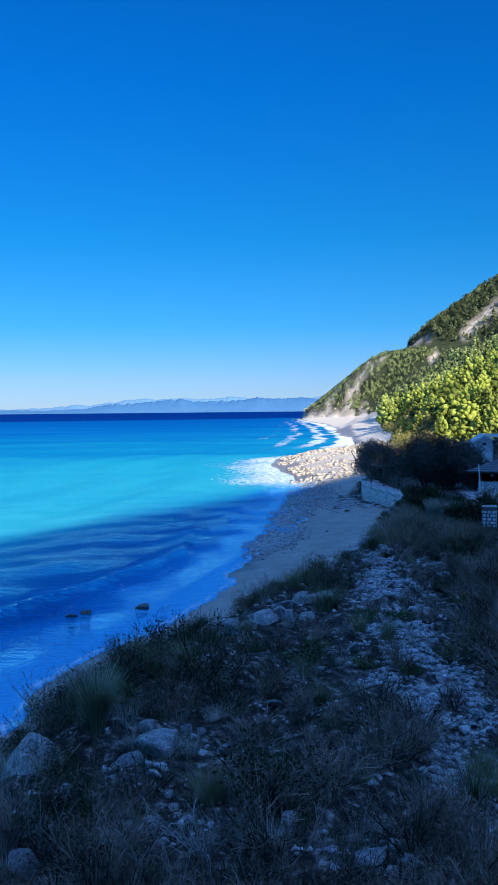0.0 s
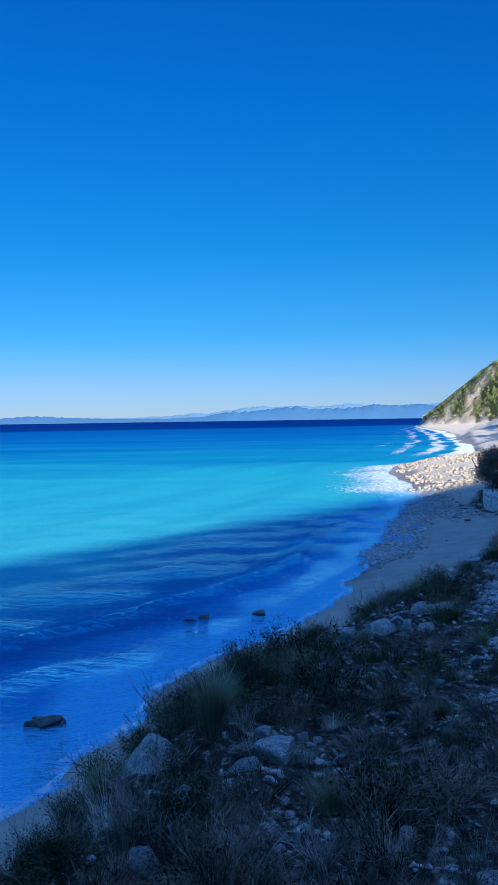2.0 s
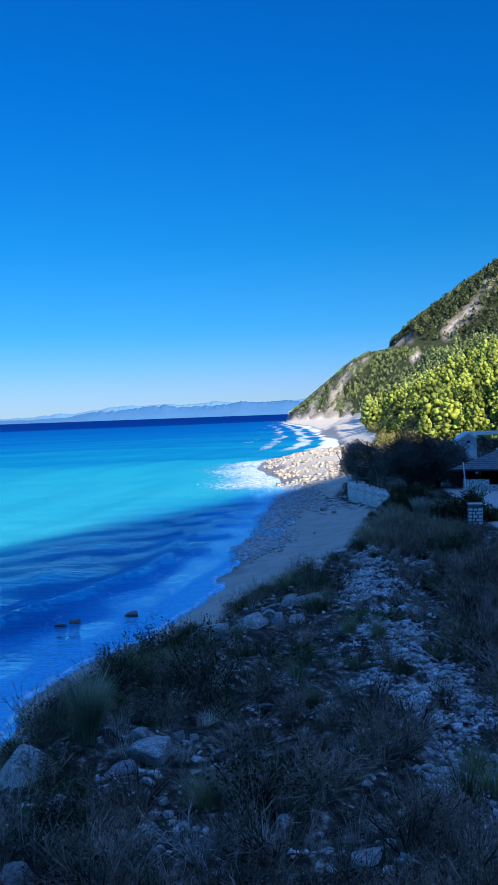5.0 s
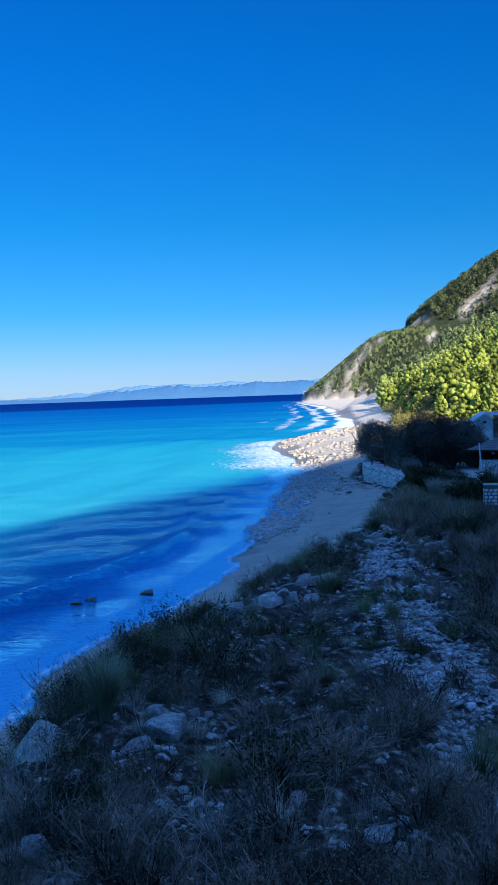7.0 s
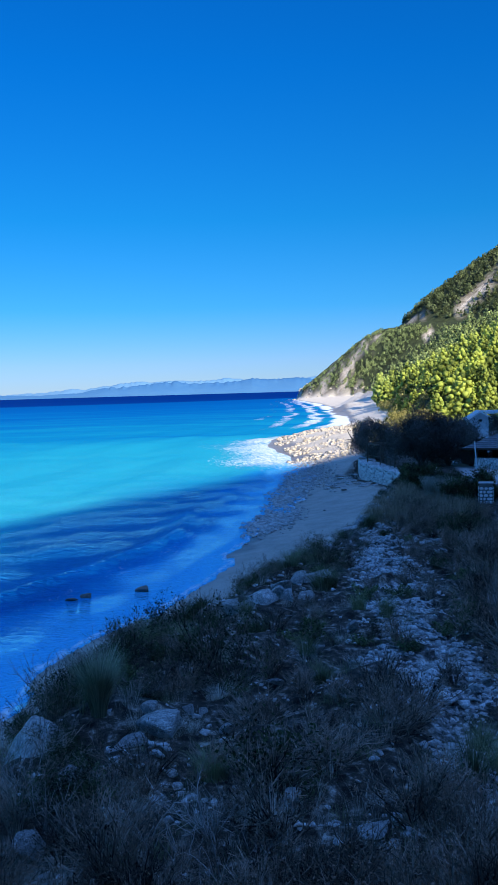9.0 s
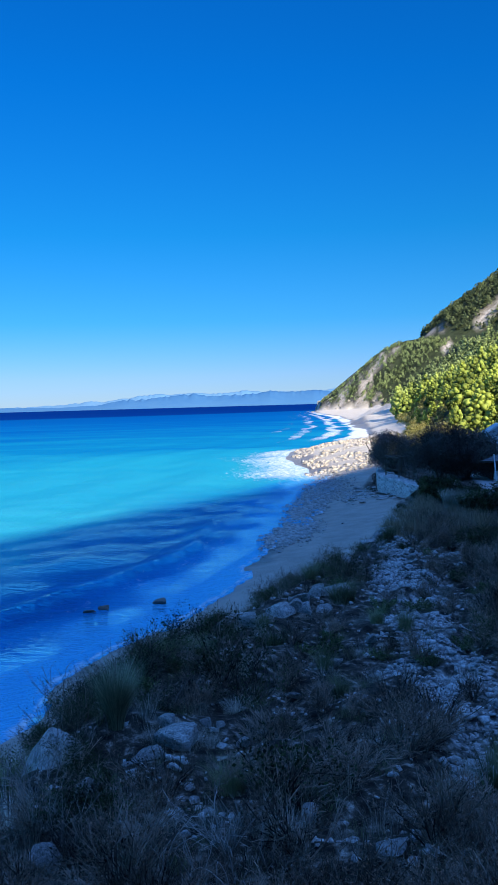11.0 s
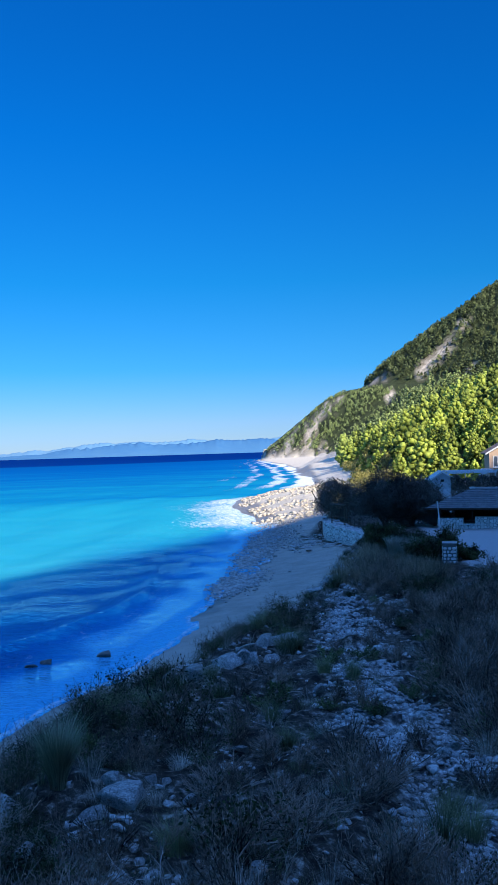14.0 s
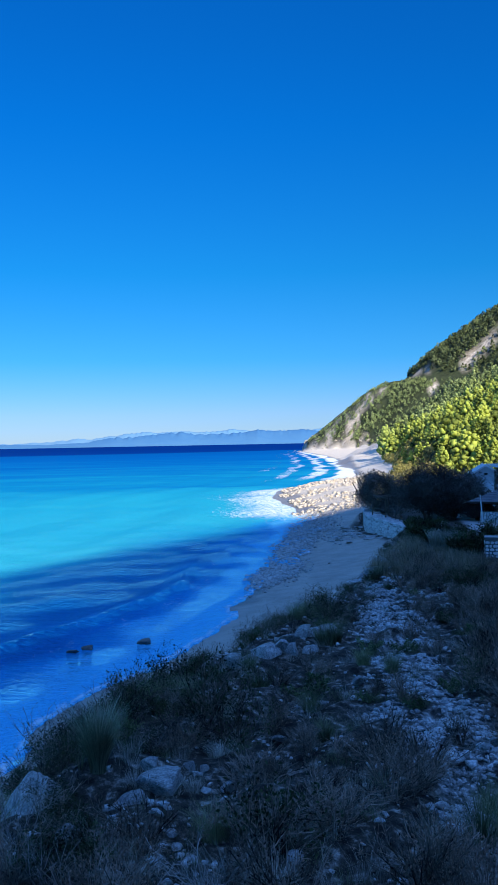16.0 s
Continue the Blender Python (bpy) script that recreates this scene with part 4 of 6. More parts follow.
# ---------------------------------------------------------------- stones
def build_stones():
    rng = np.random.RandomState(8)
    fine = [stone_mesh(rng, 6, 0.16, rng.uniform(0.6, 0.85)) for _ in range(6)]
    plain = [stone_mesh(rng, 1, 0.2, rng.uniform(0.5, 0.85)) for _ in range(8)]
    worn = [stone_mesh(rng, 1, 0.5, rng.uniform(0.5, 0.8), True) for _ in range(8)]
    coarse = [stone_mesh(rng, 0, 0.5, rng.uniform(0.5, 0.85)) for _ in range(8)]
    meshes = [raw_mesh("boulder", co, q, M_STONE, True) for co, q in fine]

    def boulder(x, y, size, k, turn, label, name="boulder", sink=0.12, stretch=(1, 1, 1), mat=None, group="boulders on the bank"):
        me = meshes[k % 6]
        if mat:
            me = me.copy()
            me.materials.clear()
            me.materials.append(mat)
        ob = new(name, me)
        z = float(height_at(x, y)[0])
        ob.matrix_basis = Matrix.LocRotScale((x, y, z - sink * size), Euler((rng.uniform(-0.2, 0.2), rng.uniform(-0.2, 0.2), turn)), (size * stretch[0], size * stretch[1], size * stretch[2]))
        return tagged(ob, label, "rock", group)

    for x, y, size, k, turn in ((-0.35, 17.7, 0.55, 0, 0.3), (-0.05, 18.1, 0.5, 1, 1.0), (0.3, 18.6, 0.75, 2, 2.0), (0.62, 18.9, 0.5, 4, 0.4), (0.95, 20.1, 0.6, 3, 0.5), (1.35, 20.6, 0.55, 4, 1.7), (2.05, 21.5, 0.6, 1, 0.2),
                                (1.75, 21.1, 0.85, 5, 2.6), (0.95, 18.9, 0.6, 1, 0.1), (1.3, 19.6, 0.55, 2, 0.9)):
        boulder(x + 0.3, y, size * 0.78, k, turn, "pale grey limestone boulder among scrub on the bank")
    for x, y, size, k, turn in ((3.1, 27.2, 0.6, 0, 1.2), (3.5, 27.4, 0.5, 3, 0.2), (2.8, 26.8, 0.4, 4, 2.0)):
        boulder(x, y, size, k, turn, "pale boulder at the head of the stony track")
    boulder(-2.75, 10.4, 1.0, 2, 0.4, "large pale slab of rock leaning on the bank", stretch=(0.6, 0.8, 1.25), sink=0.05)
    boulder(-0.95, 10.45, 0.5, 0, 0.1, "pale ledge of rock half buried in grass", stretch=(1.3, 1.0, 0.8), sink=0.2)
    boulder(-1.3, 10.1, 0.42, 1, 0.9, "pale ledge of rock half buried in grass", stretch=(1.2, 1.0, 0.7), sink=0.15)
    boulder(-1.15, 10.7, 0.26, 0, 0.2, "pale broken block at the end of a rock ledge", sink=-0.1)
    for x, y, size, k, turn in ((-0.66, 10.85, 0.17, 1, 0.5), (-0.5, 10.8, 0.12, 2, 1.5), (0.62, 12.5, 0.22, 3, 0.4), (-0.2, 10.4, 0.17, 4, 1.0), (0.5, 8.2, 0.22, 0, 2.2), (1.2, 7.1, 0.24, 5, 0.2), (-2.0, 7.45, 0.3, 1, 1.2),
                                (-1.85, 8.7, 0.26, 1, 2.0), (-1.45, 9.6, 0.18, 3, 0.8), (0.05, 11.4, 0.12, 2, 0.1), (3.55, 11.6, 0.16, 4, 0.3), (4.9, 28.6, 0.25, 1, 0.9), (5.4, 28.0, 0.28, 2, 0.4),
                                (3.5, 23.2, 0.22, 0, 1.1), (2.2, 15.5, 0.2, 4, 0.6), (1.4, 14.2, 0.22, 5, 1.9), (4.4, 20.8, 0.3, 3, 2.4)):
        boulder(x, y, size, k, turn, "small pale limestone lying on the stony ground", "stone", -0.22, group="stones on the bank")
    for i in range(26):
        y = rng.uniform(35, 47)
        x = float(brow(np.array([y]))[0]) - 0.2 + rng.normal(0, 0.3)
        boulder(x, y, rng.uniform(0.35, 0.7), i, rng.uniform(0, 6), "pale rock in the line along the top of the beach", "edge_rock", -0.1, group="rocks above the beach")
    for x, y, size, k, st in ((-8.9, 22.9, 0.75, 2, (1, 0.6, 0.8)), (-9.35, 22.8, 0.5, 4, (1, 0.7, 0.7)), (-8.45, 23.05, 0.5, 1, (1.1, 0.7, 0.7)), (-9.1, 23.2, 0.45, 3, (1, 0.8, 0.9)), (-4.1, 36.7, 0.62, 0, (1.1, 0.8, 0.6)), (-4.5, 36.4, 0.3, 2, (1.2, 0.8, 0.6)), (-6.4, 35.6, 0.62, 1, (1, 0.6, 0.9)), (-6.9, 35.2, 0.55, 3, (1, 0.6, 0.9)), (-5.2, 36.4, 0.4, 5, (1.6, 0.5, 0.4))):
        ob = boulder(x, y, size, k, rng.uniform(0, 1), "brown wet rock washed by the waves", "sea_rock", 0.0, st, M_ROCK_DARK, "rocks in the surf")
        ob.location.z = max(ob.location.z, -0.02) - 0.05
    # loose slabs below the sea wall
    for i in range(34):
        y = rng.uniform(66, 78)
        x = float(brow(np.array([y]))[0]) - rng.uniform(0.6, 4.0)
        boulder(x, y, rng.uniform(0.4, 0.9), i, rng.uniform(0, 6), "broken slab of rock below the sea wall", "slab", 0.05, (1.3, 0.7, 0.35), M_COBBLE, "slabs below the sea wall")

    def stuff(name, places, shapes, mat, label):
        co, q = bake(shapes, places)
        tagged(new(name, raw_mesh(name, co, q, mat, True)), label, "stones", kind="stuff")

    # gravel on the track and the bare patches of the bank
    n = 60000
    y = 7 + 38 * rng.uniform(0, 1, n) ** 1.5
    x = rng.uniform(-3.2, 9.5, n)
    keep = (rng.uniform(0, 1, n) < 0.03 + 0.8 * path_mask(x, y) + 0.22 * (waves2(x, y, 2.2, 51) > 0.5)) & (x > brow(y) + 0.1)
    x, y = x[keep], y[keep]
    size = 0.03 + 0.15 * rng.uniform(0, 1, len(x)) ** 5 + 0.0022 * y
    stuff("gravel", [(rng.randint(10), a, b, c - s * 0.15, rng.uniform(0, 6.28), s) for a, b, c, s in zip(x, y, height_at(x, y), size)], coarse + plain[:2], M_GRAVEL, "pale broken stones scattered over the track")

    def scatter(name, x, y, size, mat, label, sink, shapes=None):
        z = height_at(x, y) - sink
        turn, kind = rng.uniform(0, 6.28, len(x)), rng.randint(0, 8, len(x))
        stuff(name, list(zip(kind, x, y, z, turn, size)), shapes or coarse, mat, label)

    xs, ys = [], []
    for cx, cy, ex, ey, num in ((2.6, 54.5, 1.6, 4.2, 2000), (6.6, 80, 2.4, 8.5, 6500), (4.4, 66, 1.5, 6, 1300), (9.2, 97, 2.4, 6, 900), (9.5, 72, 1.6, 4.5, 260)):
        y = cy + rng.normal(0, ey * 0.55, num)
        xs.append(cx + (y - cy) * 0.20 + rng.normal(0, ex * 0.5, num))
        ys.append(y)
    x, y = np.concatenate(xs), np.concatenate(ys)
    keep = x - coast(y) > -1.6
    x, y = x[keep], y[keep]
    size = 0.12 + 0.26 * rng.uniform(0, 1, len(x)) ** 3
    close = y < 72
    scatter("beach_cobbles", x[close], y[close], size[close], M_COBBLE, "grey cobbles along the water's edge", 0.02, worn)
    scatter("far_cobbles", x[~close], y[~close], size[~close], M_COBBLE, "grey cobbles further along the water's edge", 0.02)
    y = rng.uniform(98, 172, 7000)
    x = coast(y) - 0.8 + 15 * rng.uniform(0, 1, 7000) ** 1.5
    keep = (x < 30) & (rng.uniform(0, 1, 7000) < smooth(-0.5, 0.3, waves2(x, y, 9, 53)))
    x, y = x[keep], y[keep]
    scatter("spit_rocks", x, y, 0.22 + 0.65 * rng.uniform(0, 1, len(x)) ** 3, M_SPIT, "sunlit pale rocks heaped on the spit", 0.06)
    y = rng.uniform(560, 800, 900)
    x = foot(y) + rng.normal(-2, 6, 900)
    scatter("headland_rocks", x, y, 0.6 + 2.4 * rng.uniform(0, 1, 900) ** 4, M_SPIT, "pale fallen rocks at the foot of the headland", 0.4)


build_stones()


# ---------------------------------------------------------------- plants on the bank
def build_bank_plants():
    rng = np.random.RandomState(21)

    open_spots = ((-1.85, 10.75, 0.6), (-1.7, 9.8, 0.5), (-2.55, 9.0, 0.6), (-2.85, 10.2, 0.6), (-0.3, 17.4, 0.9), (0.4, 18.2, 1.0), (0.95, 19.4, 1.0), (1.7, 20.4, 1.1), (3.2, 26.4, 0.9), (-2.6, 9.8, 0.7), (-1.0, 10.3, 0.8), (0.6, 12.0, 0.4), (0.5, 7.9, 0.35), (1.35, 8.2, 0.4), (-1.85, 8.3, 0.4), (-0.5, 10.7, 0.5))

    def clear(x, y):
        return not any(math.hypot(x - a, y - b) < r for a, b, r in open_spots) and float(path_mask(np.array([x]), np.array([y]))[0]) < 0.35

    # kinds of shrub: (branches, foliage) meshes
    leafy, heath, dead, herb, dense = [], [], [], [], []
    for i in range(4):
        rods, ends = twigs(rng, 12, rng.uniform(0.85, 1.1), rng.uniform(0.75, 0.95), 0.012, 3)
        dense.append((raw_mesh("stem", *rods, M_TWIG), raw_mesh("foliage", *joined(dome_leaves(rng, 16, 0.95, 0.85, 1750, 0.048), foliage_on(rng, ends, 1, 0.045, 0.026, 0.02)), M_SHRUB, True)))
    for i in range(5):
        rods, ends = twigs(rng, 13, rng.uniform(0.65, 0.9), rng.uniform(0.55, 0.75), 0.011, 4)
        leafy.append((raw_mesh("stem", *rods, M_TWIG), raw_mesh("foliage", *foliage_on(rng, ends, 3, 0.046, 0.028, 0.05), M_SHRUB, True)))
    for i in range(5):
        rods, ends = twigs(rng, 15, rng.uniform(0.5, 0.8), rng.uniform(0.45, 0.7), 0.011, 5)
        heath.append((raw_mesh("stem", *rods, M_TWIG), raw_mesh("seed_crown", *foliage_on(rng, ends, 1, 0.036, 0.02, 0.02), M_HEATH, True)))
    for i in range(4):
        rods, ends = twigs(rng, 9, rng.uniform(0.6, 0.9), rng.uniform(0.5, 0.75), 0.010, 4, sub=2)
        dead.append(raw_mesh("bare_shrub", *rods, M_DEAD))
    for i in range(3):
        rods, ends = twigs(rng, 10, 0.28, 0.35, 0.005, 5)
        herb.append((raw_mesh("stem", *rods, M_TWIG), raw_mesh("foliage", *foliage_on(rng, ends, 2, 0.065, 0.03, 0.03), M_HERB, True)))

    def plant(kind, name, x, y, size, label, leaf_name, group, category="shrub"):
        z = float(height_at(x, y)[0])
        at = pose(x, y, z - 0.03, rng.uniform(-6, 6), rng.uniform(-6, 6), rng.uniform(0, 360)) @ Matrix.Diagonal((size, size, size * rng.uniform(0.8, 1.15), 1))
        if kind is dead:
            ob = new(name, dead[rng.randint(len(dead))])
            ob.matrix_basis = at
            return tagged(ob, label, category, group)
        rods, leaves = kind[rng.randint(len(kind))]
        ob = thing(name, at, label, category, group)
        part("stem", rods, None, ob)
        part(leaf_name, leaves, None, ob)
        return ob

    # leafy shrubs along the brow
    y = 6.5
    while y < 62:
        b = float(brow(np.array([y]))[0])
        for dx in (-1.5, -0.8, -0.1, 0.6):
            sx, sy = b + dx + rng.normal(0, 0.3), y + rng.normal(0, 0.3)
            if rng.rand() < (0.75 if y < 40 else 0.5) and clear(sx, sy):
                plant(dense if rng.rand() < 0.45 else leafy, "leafy_shrub", sx, sy, rng.uniform(0.26, 0.50), "dark green leafy shrub on the brow of the bank", "foliage", "shrubs on the brow")
        y += 0.75 if y < 25 else 1.2
    # thick evergreen shrubs where the bank drops away
    for i in range(74):
        y = 6.6 + 15 * (i / 74) + rng.normal(0, 0.3)
        x = float(brow(np.array([y]))[0]) + rng.uniform(-1.9, 0.15)
        if clear(x, y):
            plant(dense, "evergreen_shrub", x, y, rng.uniform(0.42, 0.62), "dense dark evergreen shrub hanging over the bank", "foliage", "shrubs on the brow")
    for i in range(46):
        y = 15.5 + 11 * (i / 46) + rng.normal(0, 0.2)
        x = float(brow(np.array([y]))[0]) + rng.uniform(-0.7, 0.0)
        plant(dense if rng.rand() < 0.6 else leafy, "leafy_shrub", x, y, rng.uniform(0.36, 0.56), "low dark green shrub between boulders and beach", "foliage", "shrubs on the brow")
    for x, y, size in ((-2.35, 11.5, 0.75), (-2.75, 11.9, 0.8), (-2.2, 12.2, 0.7), (-1.6, 12.2, 0.6), (-1.35, 11.6, 0.5), (-1.2, 12.9, 0.6), (-2.6, 12.9, 0.8), (-1.9, 13.3, 0.7), (-1.3, 14.1, 0.65), (-0.8, 13.7, 0.5),
                       (-2.3, 10.1, 0.6), (-2.1, 9.4, 0.6), (-1.75, 8.9, 0.55), (-1.95, 8.2, 0.6), (-1.5, 8.1, 0.5), (-1.65, 7.5, 0.55), (-3.0, 11.2, 0.7), (-1.0, 14.9, 0.6), (-1.5, 15.6, 0.6), (-0.5, 16.2, 0.55), (-0.9, 17.0, 0.5)):
        plant(dense, "evergreen_shrub", x, y, size * (0.85 if y < 11 else 0.66), "dense dark evergreen shrub with crooked twigs on the bank", "foliage", "shrubs on the brow")
    # brown brush over the bank
    count = 0
    while count < 235:
        y = 6.0 + 38 * rng.rand() ** 2.3
        b = float(brow(np.array([y]))[0])
        x = b + 0.6 + rng.rand() * (11 if y > 14 else 8.5)
        if x > 0.36 * y + 2.0 or x < -0.3 * y - 2:
            continue
        thickness = 0.75 if x > 4.2 + 0.05 * y else 0.32 if y > 13 else 0.8
        if clear(x, y) and rng.rand() < thickness:
            plant(heath, "brown_brush", x, y, rng.uniform(0.45, 0.95), "dry brown twiggy brush with withered seed heads", "seed_crown", "brush on the bank")
            count += 1
    # tall brush on the landward side of the track
    for _ in range(64):
        y = rng.uniform(11.5, 28)
        x = rng.uniform(0.21 * y + 1.4, 0.36 * y + 1.2)
        plant(heath, "brown_brush", x, y, rng.uniform(0.9, 1.35), "tall dry brown brush thick with fine twigs", "seed_crown", "brush on the bank")
    for _ in range(70):
        y = rng.uniform(7, 34)
        x = float(brow(np.array([y]))[0]) + rng.uniform(0.3, 7)
        if clear(x, y):
            plant(leafy if rng.rand() < 0.35 else herb, "low_green_shrub", x, y, rng.uniform(0.6, 1.1), "low green shrub between stones and dry grass", "foliage", "low shrubs on the bank")
    for x, y, size in ((4.0, 27.3, 1.0), (-0.3, 7.6, 0.8), (0.1, 7.2, 0.7), (4.6, 13.2, 0.9), (5.2, 15.5, 0.9), (6.1, 18.0, 1.0), (4.3, 10.2, 0.7), (-2.4, 9.0, 0.9), (-1.3, 11.9, 0.8), (14.9, 41.0, 1.0), (3.7, 8.3, 0.8), (6.4, 21.0, 1.0), (-1.8, 7.6, 0.6)):
        plant(dead, "bare_shrub", x, y, size, "bleached leafless shrub with forked twigs", "", "bare shrubs")
    # scrub in front of the gate pillar
    for _ in range(110):
        y = rng.uniform(30, 49)
        x = rng.uniform(0.19 * y + 0.2, 0.36 * y + 0.5)
        if y > 36.5 and x > 11.6 or x < float(brow(np.array([y]))[0]) + 0.2 or not clear(x, y):
            continue
        plant(heath if rng.rand() < 0.75 else dense, "brown_brush", x, y, rng.uniform(0.7, 1.2) * (0.45 if x > 9.8 else 1.0), "dry brown twiggy brush with withered seed heads", "seed_crown", "brush on the bank")

    # bunch grasses large enough to count
    big = [raw_mesh("bunch_grass", *tuft_shape(rng, 560, 0.68, 0.22, 0.006, 0.75, 4), M_GREEN_GRASS) for _ in range(4)]
    for x, y, size in ((2.15, 20.3, 1.1), (2.4, 20.7, 0.9), (1.2, 14.0, 0.7), (0.4, 15.6, 0.8), (-0.9, 14.8, 0.8), (3.1, 16.6, 0.75), (2.6, 17.2, 0.7), (-1.6, 15.2, 0.9), (0.2, 17.0, 0.7),
                       (1.6, 22.6, 0.9), (2.4, 24.5, 0.9), (3.2, 29.0, 1.0), (4.2, 31.5, 1.0), (-0.3, 9.2, 0.7), (2.5, 8.6, 0.8), (2.9, 8.9, 0.75), (1.3, 12.6, 0.6), (-2.9, 9.3, 0.8), (5.6, 33.5, 1.0), (2.9, 9.6, 0.7)):
        z = float(height_at(x, y)[0])
        ob = new("bunch_grass", big[rng.randint(4)])
        ob.matrix_basis = pose(x, y, z - 0.03, 0, 0, rng.uniform(0, 360)) @ Matrix.Diagonal((size, size, size, 1))
        tagged(ob, "tall grey-green bunch grass arching from one foot", "grass", "bunch grasses on the bank")
    ob = new("bunch_grass", raw_mesh("bunch_grass", *tuft_shape(rng, 1500, 0.95, 0.10, 0.006, 0.5, 5), M_TUFT))
    ob.matrix_basis = pose(-1.85, 10.75, float(height_at(-1.85, 10.75)[0]) - 0.03)
    tagged(ob, "large pale green bunch grass arching over the brow", "grass", "bunch grasses on the bank")
    straw = [raw_mesh("straw_tuft", *tuft_shape(rng, 230, 0.66, 0.26, 0.0045, 0.7, 4), M_DRY_GRASS) for _ in range(3)]
    for x, y, size in ((2.35, 7.2, 0.9), (2.75, 7.5, 1.0), (2.95, 7.1, 0.9), (2.1, 7.0, 0.7), (0.3, 7.8, 0.7), (0.02, 8.0, 0.55), (-1.3, 7.4, 0.8), (-2.6, 8.4, 0.9), (-2.2, 7.8, 0.8), (-0.9, 10.2, 0.6), (-0.6, 10.4, 0.6), (-1.3, 10.4, 0.6), (-0.3, 12.2, 0.7), (0.5, 11.6, 0.5),
                       (4.4, 12.4, 0.9), (4.0, 11.4, 0.8), (-0.2, 13.6, 0.7), (1.9, 12.9, 0.5), (0.9, 9.2, 0.7), (-2.4, 10.0, 0.7)):
        ob = new("straw_tuft", straw[rng.randint(3)])
        ob.matrix_basis = pose(x, y, float(height_at(x, y)[0]) - 0.03, 0, 0, rng.uniform(0, 360)) @ Matrix.Diagonal((size, size, size * rng.uniform(0.8, 1.1), 1))
        tagged(ob, "pale straw-coloured tuft of dead grass", "grass", "straw tufts on the bank")
    pale = raw_mesh("plume_grass", *tuft_shape(rng, 500, 1.3, 0.3, 0.03, 0.4, 3), M_PALE_GRASS)
    for x, y in ((11.9, 49.3), (12.4, 48.9), (12.8, 48.2)):
        ob = new("plume_grass", pale)
        ob.matrix_basis = pose(x, y, float(height_at(x, y)[0]), 0, 0, rng.uniform(0, 360))
        tagged(ob, "pale feathery plume grass by the sea wall", "grass", "plume grasses")

    # arching bramble canes
    for x, y in ((-0.55, 7.15), (-0.2, 7.0), (-0.85, 7.35), (2.6, 7.9), (-2.3, 9.6), (4.3, 11.0)):
        ob = thing("bramble", pose(x, y, float(height_at(x, y)[0]) - 0.03, 0, 0, rng.uniform(0, 360)), "pale leafless bramble canes arching over dark brush", "shrub", "brambles on the bank")
        for k in range(6):
            a, reach, rise = rng.uniform(0, 6.28), rng.uniform(0.25, 0.6), rng.uniform(0.3, 0.62)
            u = np.linspace(0, 1, 9)
            bend = a + 0.9 * rng.uniform(-1, 1) * u
            line = np.column_stack([np.cos(bend) * reach * u, np.sin(bend) * reach * u, rise * np.sin(u * rng.uniform(1.9, 2.8))]) + rng.normal(0, 0.012, (9, 3))
            r = np.linspace(0.0055, 0.0025, 9)
            part("cane", raw_mesh("cane", *tube_shape(line, r), M_DEAD), None, ob)

    # dry and green grass in the gaps
    for name, mat, number, low, high, label in (("dry_grass", M_DRY_GRASS, 800, 0.14, 0.40, "dry straw-coloured grass in tufts over the bank"),
                                                ("green_grass", M_GREEN_GRASS, 560, 0.14, 0.34, "dull green grass between the shrubs")):
        shapes = [tuft_shape(rng, 60, 1.0, 0.4, 0.012, rng.uniform(0.4, 1.0), 2) for _ in range(6)]
        places = []
        while len(places) < number:
            y = 5.8 + 36 * rng.rand() ** 2.2
            x = float(brow(np.array([y]))[0]) + rng.uniform(-0.6, 11)
            if x > 0.36 * y + 2.0 or x < -0.3 * y - 2 or not clear(x, y) and rng.rand() < 0.85:
                continue
            patch = float(waves2(np.array([x]), np.array([y]), 2.4, 91)[0]) * (1 if name == "dry_grass" else -1)
            if patch < rng.uniform(-0.5, 0.6):
                continue
            places.append((rng.randint(6), x, y, float(height_at(x, y)[0]) - 0.03, rng.uniform(0, 6.28), rng.uniform(low, high)))
        co, q = bake(shapes, places)
        tagged(new(name, raw_mesh(name, co, q, mat)), label, "grass", kind="stuff")
    # tall dry stalks beside the terrace
    shapes = [tuft_shape(rng, 80, 1.0, 0.35, 0.022, 0.35, 2) for _ in range(5)]
    places = []
    while len(places) < 230:
        y = rng.uniform(34, 58)
        x = float(brow(np.array([y]))[0]) + rng.uniform(-0.3, 5.5)
        if y > 36 and x > 11.2:
            continue
        places.append((rng.randint(5), x, y, float(height_at(x, y)[0]) - 0.03, rng.uniform(0, 6.28), rng.uniform(0.5, 1.0)))
    co, q = bake(shapes, places)
    tagged(new("tall_dry_grass", raw_mesh("tall_dry_grass", co, q, M_BROWN_GRASS)), "tall dry brownish grass between bank and terrace", "grass", kind="stuff")


build_bank_plants()


